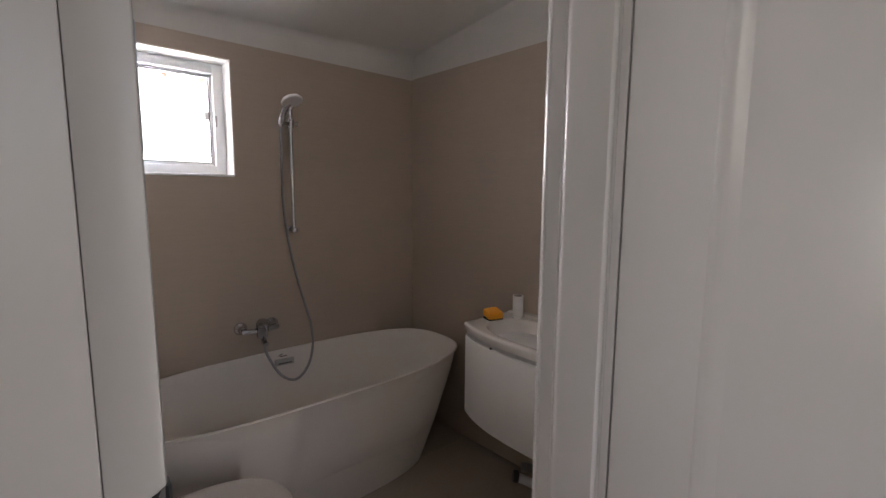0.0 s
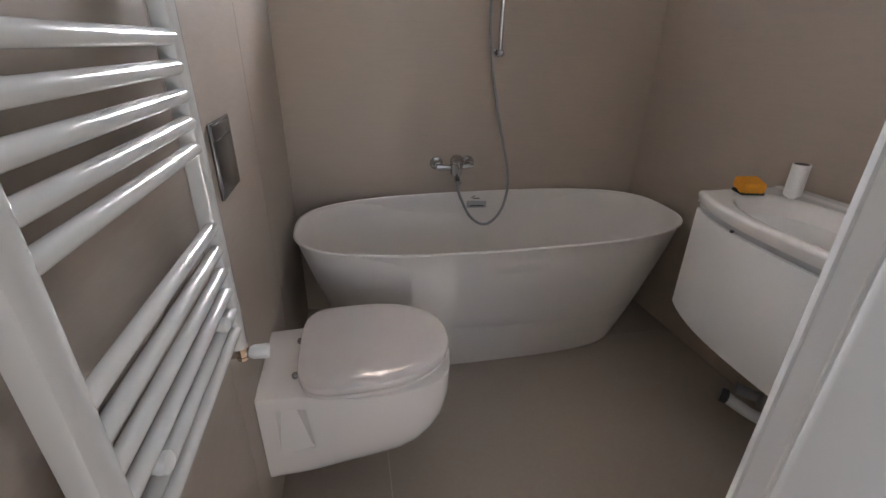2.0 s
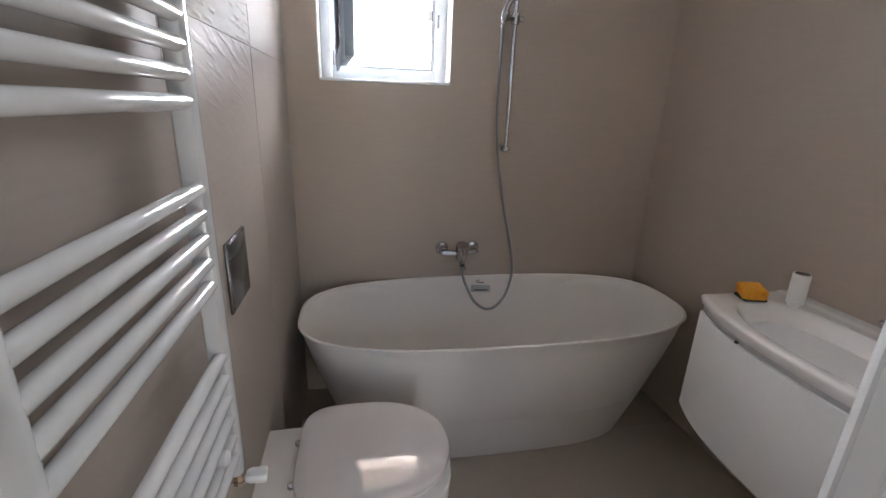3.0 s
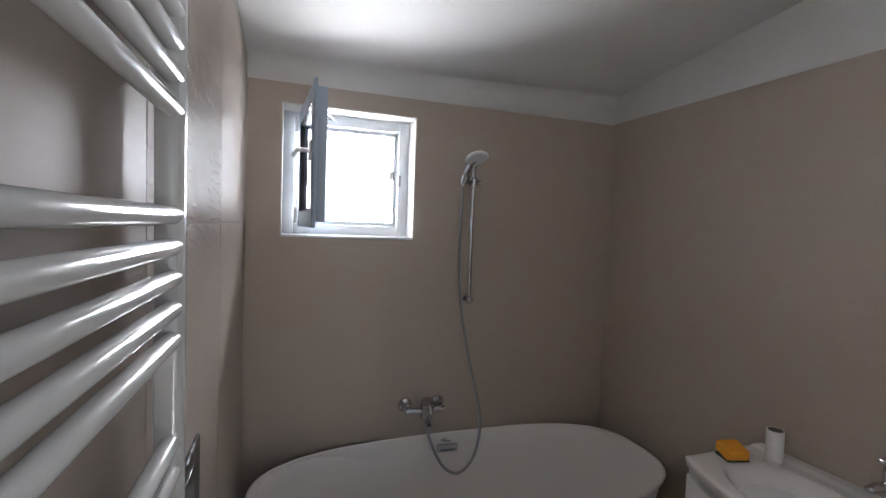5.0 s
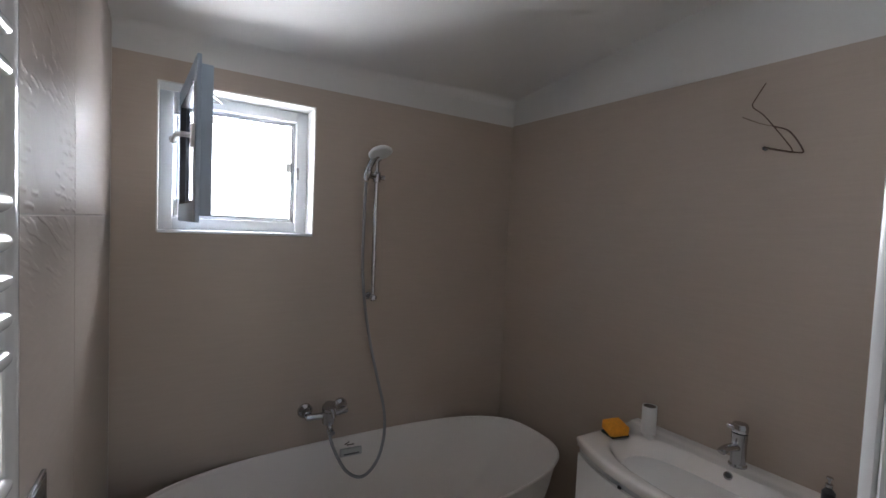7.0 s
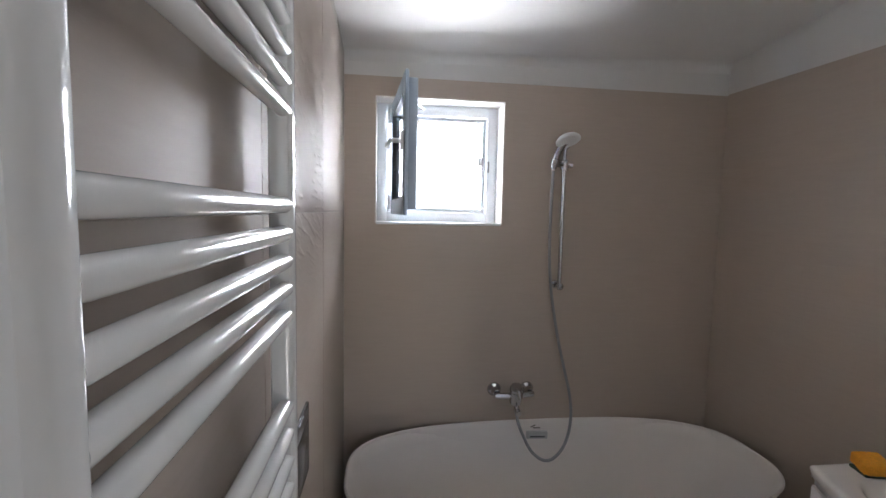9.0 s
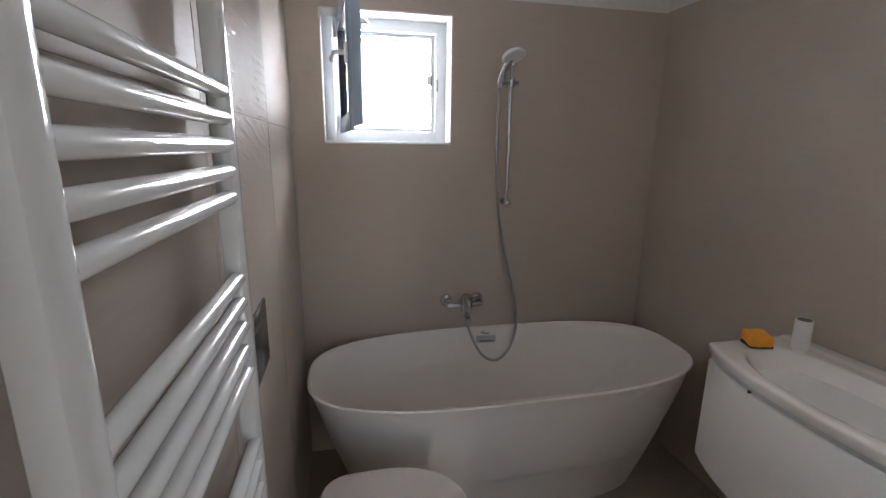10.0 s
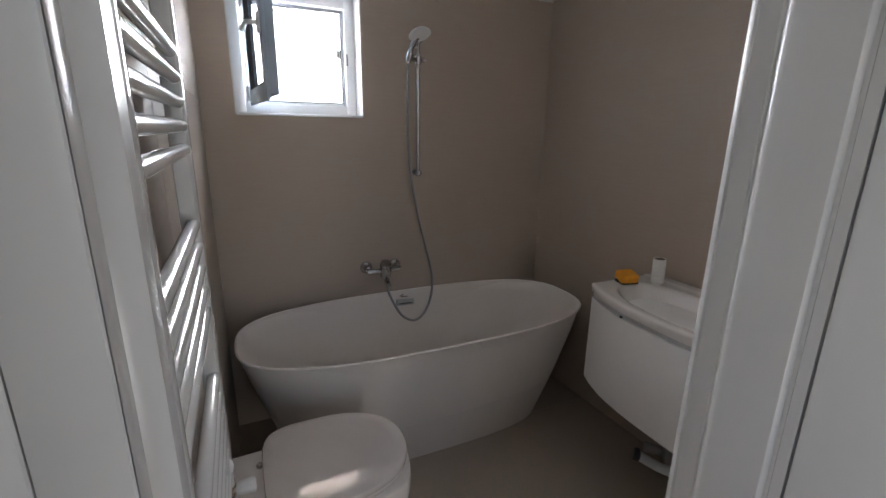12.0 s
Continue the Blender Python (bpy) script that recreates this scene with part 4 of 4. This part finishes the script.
bottle = thing("pump_bottle", (1.706, 0.812, 0.816), "small dark bottle with a pump top beside the basin wall", "bottle")
bm = bmesh.new()
lathe(bm, [(0.016, 0.0), (0.018, 0.002), (0.018, 0.038), (0.012, 0.046), (0.009, 0.050), (0.009, 0.056)], Matrix.Translation((1.706, 0.812, 0.8165)) @ Matrix.Scale(0.85, 4))
part("bottle_body", bm, M_DARK, bottle)
bm = bmesh.new()
lathe(bm, [(0.010, 0.0), (0.010, 0.010), (0.004, 0.012), (0.004, 0.024), (0.009, 0.026), (0.009, 0.032), (0.001, 0.033)], Matrix.Translation((1.706, 0.812, 0.863)) @ Matrix.Scale(0.85, 4), 18)
part("pump", bm, M_CHROME, bottle)

# bare cables where a mirror lamp will hang
cable = thing("bare_cable", (xe(1.04), 1.04, 1.805), "bare brown cable ends coming out of the tiled wall", "cable")
bm = bmesh.new()
xw = xe(1.04)
tube(bm, smooth_path([(xw + 0.002, 1.040, 1.806), (xw - 0.015, 1.035, 1.806), (xw - 0.03, 0.995, 1.792), (xw - 0.03, 0.945, 1.778), (xw - 0.022, 0.938, 1.786), (xw - 0.02, 0.975, 1.845), (xw - 0.02, 1.020, 1.868)], 6), 0.0022, 8)
part("wire", bm, M_WIRE, cable)
bm = bmesh.new()
tube(bm, smooth_path([(xw + 0.002, 1.042, 1.804), (xw - 0.012, 1.030, 1.802), (xw - 0.024, 0.985, 1.788), (xw - 0.03, 0.96, 1.786), (xw - 0.025, 1.005, 1.852), (xw - 0.022, 1.045, 1.905), (xw - 0.02, 1.078, 1.938), (xw - 0.02, 1.068, 1.965), (xw - 0.02, 1.046, 2.002)], 6), 0.0018, 8)
part("wire", bm, M_WIRE, cable)
bm = bmesh.new()
tube(bm, smooth_path([(xw - 0.02, 1.020, 1.868), (xw - 0.018, 1.06, 1.885), (xw - 0.014, 1.108, 1.912)], 6), 0.0012, 6)
part("wire", bm, M_COPPER, cable, "bare copper wire end")
bm = bmesh.new()
lathe(bm, [(0.006, 0.0), (0.006, 0.012), (0.001, 0.0125)], frame_at((xw + 0.0005, 1.041, 1.805), (-1, 0, 0)), 14)
part("cable_sheath", bm, M_DARK, cable)

# ---- tiles, last ----
G = 0.0011


def tile_mesh(name, lo, hi, bevel=0.0012):
    b = box(lo, hi, bevel, 1)
    me = bpy.data.meshes.new(name)
    b.to_mesh(me)
    b.free()
    return me


def stroke_tile(y0, y1, z0, z1):
    """A glazed tile with brushed ridges in low relief round a smooth disc."""

    rnd = random.Random(11)
    step = 0.0022
    ny, nz = int((y1 - y0) / step), int((z1 - z0) / step)
    Y, Z = np.meshgrid(np.linspace(y0, y1, ny), np.linspace(z0, z1, nz), indexing="ij")
    H = np.zeros_like(Y)
    cy, cz = 1.345, 1.615
    for row in range(21):
        for col in range(11):
            zc0 = z0 + 0.012 + row * 0.0215 + rnd.uniform(-0.004, 0.004)
            yc = y0 + 0.02 + col * 0.056 + (row % 2) * 0.028 + rnd.uniform(-0.010, 0.010)
            high = min(1.0, max(0.0, (zc0 - 1.66) / 0.10))
            tilt = radians(-3 - 13 * high + rnd.uniform(-4, 4))
            if math.hypot(yc - cy, zc0 - cz) < 0.092 or zc0 > 1.93 or rnd.random() < 0.12 + 0.5 * max(0.0, (zc0 - 1.80) / 0.13):
                continue
            half, wide = rnd.uniform(0.018, 0.030), rnd.uniform(0.0032, 0.0055)
            lift = rnd.uniform(0.0006, 0.0014) * (1.0 - 0.35 * high)
            a = (Y - yc) * math.cos(tilt) + (Z - zc0) * math.sin(tilt)
            b = -(Y - yc) * math.sin(tilt) + (Z - zc0) * math.cos(tilt) + 6.0 * a * a * rnd.uniform(-1, 1)
            m = (1 - (a / half) ** 4).clip(0) * (1 - (b / wide) ** 2).clip(0) ** 1.5
            H = np.maximum(H, lift * m * (1 + 0.35 * a / half))
    d = np.hypot(Y - cy, Z - cz)
    H = np.where(d < 0.078, 0.0008 * (1 - (d / 0.078) ** 6).clip(0), H)
    H += 0.00035 * np.sin(31 * Y + 17 * Z) * np.sin(43 * Z)
    verts = [(float(h), float(y), float(z)) for h, y, z in zip(H.ravel(), Y.ravel(), Z.ravel())]
    faces = [(i * nz + j, (i + 1) * nz + j, (i + 1) * nz + j + 1, i * nz + j + 1) for i in range(ny - 1) for j in range(nz - 1)]
    base = len(verts)
    ring = [i * nz for i in range(ny)] + [(ny - 1) * nz + j for j in range(1, nz)] + [i * nz + nz - 1 for i in range(ny - 2, -1, -1)] + [j for j in range(nz - 2, 0, -1)]
    verts += [(-0.006, verts[k][1], verts[k][2]) for k in ring]
    n = len(ring)
    faces += [(ring[k], base + k, base + (k + 1) % n, ring[(k + 1) % n]) for k in range(n)]
    me = bpy.data.meshes.new("tile")
    me.from_pydata(verts, [], faces)
    for p in me.polygons:
        p.use_smooth = True
    me.set_sharp_from_angle(angle=radians(50))
    return me


def west_tiles():
    ys = [0.31, 1.00, 1.60, 2.199]
    zs = [0.0, 1.51, 2.145]
    for i in range(3):
        for j in range(2):
            top = zs[j + 1]
            relief = i == 1
            carved = relief and j == 1
            if carved:
                me = stroke_tile(ys[i] + G, ys[i + 1] - G, zs[j] + G, top - G)
            else:
                me = tile_mesh("tile", (-0.0060, ys[i] + G, zs[j] + G), (0.0, ys[i + 1] - G, top - G))
            me.materials.append(M_GLAZE if carved else M_RELIEF if relief else M_TILE_W)
            o = new("tile", me)
            o.parent = wall_west
            if relief:
                o["label"] = "glossy relief tile with brushed strokes"


def floor_tiles():
    xs = [-0.883, 0.325, 1.80]
    ys = [0.20, 0.52, 1.72, 2.205]
    for i in range(2):
        for j in range(3):
            x0, x1 = max(xs[i], -0.002), min(xs[i + 1], 1.80)
            me = tile_mesh("tile", (x0 + G, ys[j] + G, -0.003), (x1 - G, ys[j + 1] - G, 0.0), 0.0004)
            me.materials.append(M_FLOOR)
            o = new("tile", me)
            o.parent = floor


west_tiles()
floor_tiles()
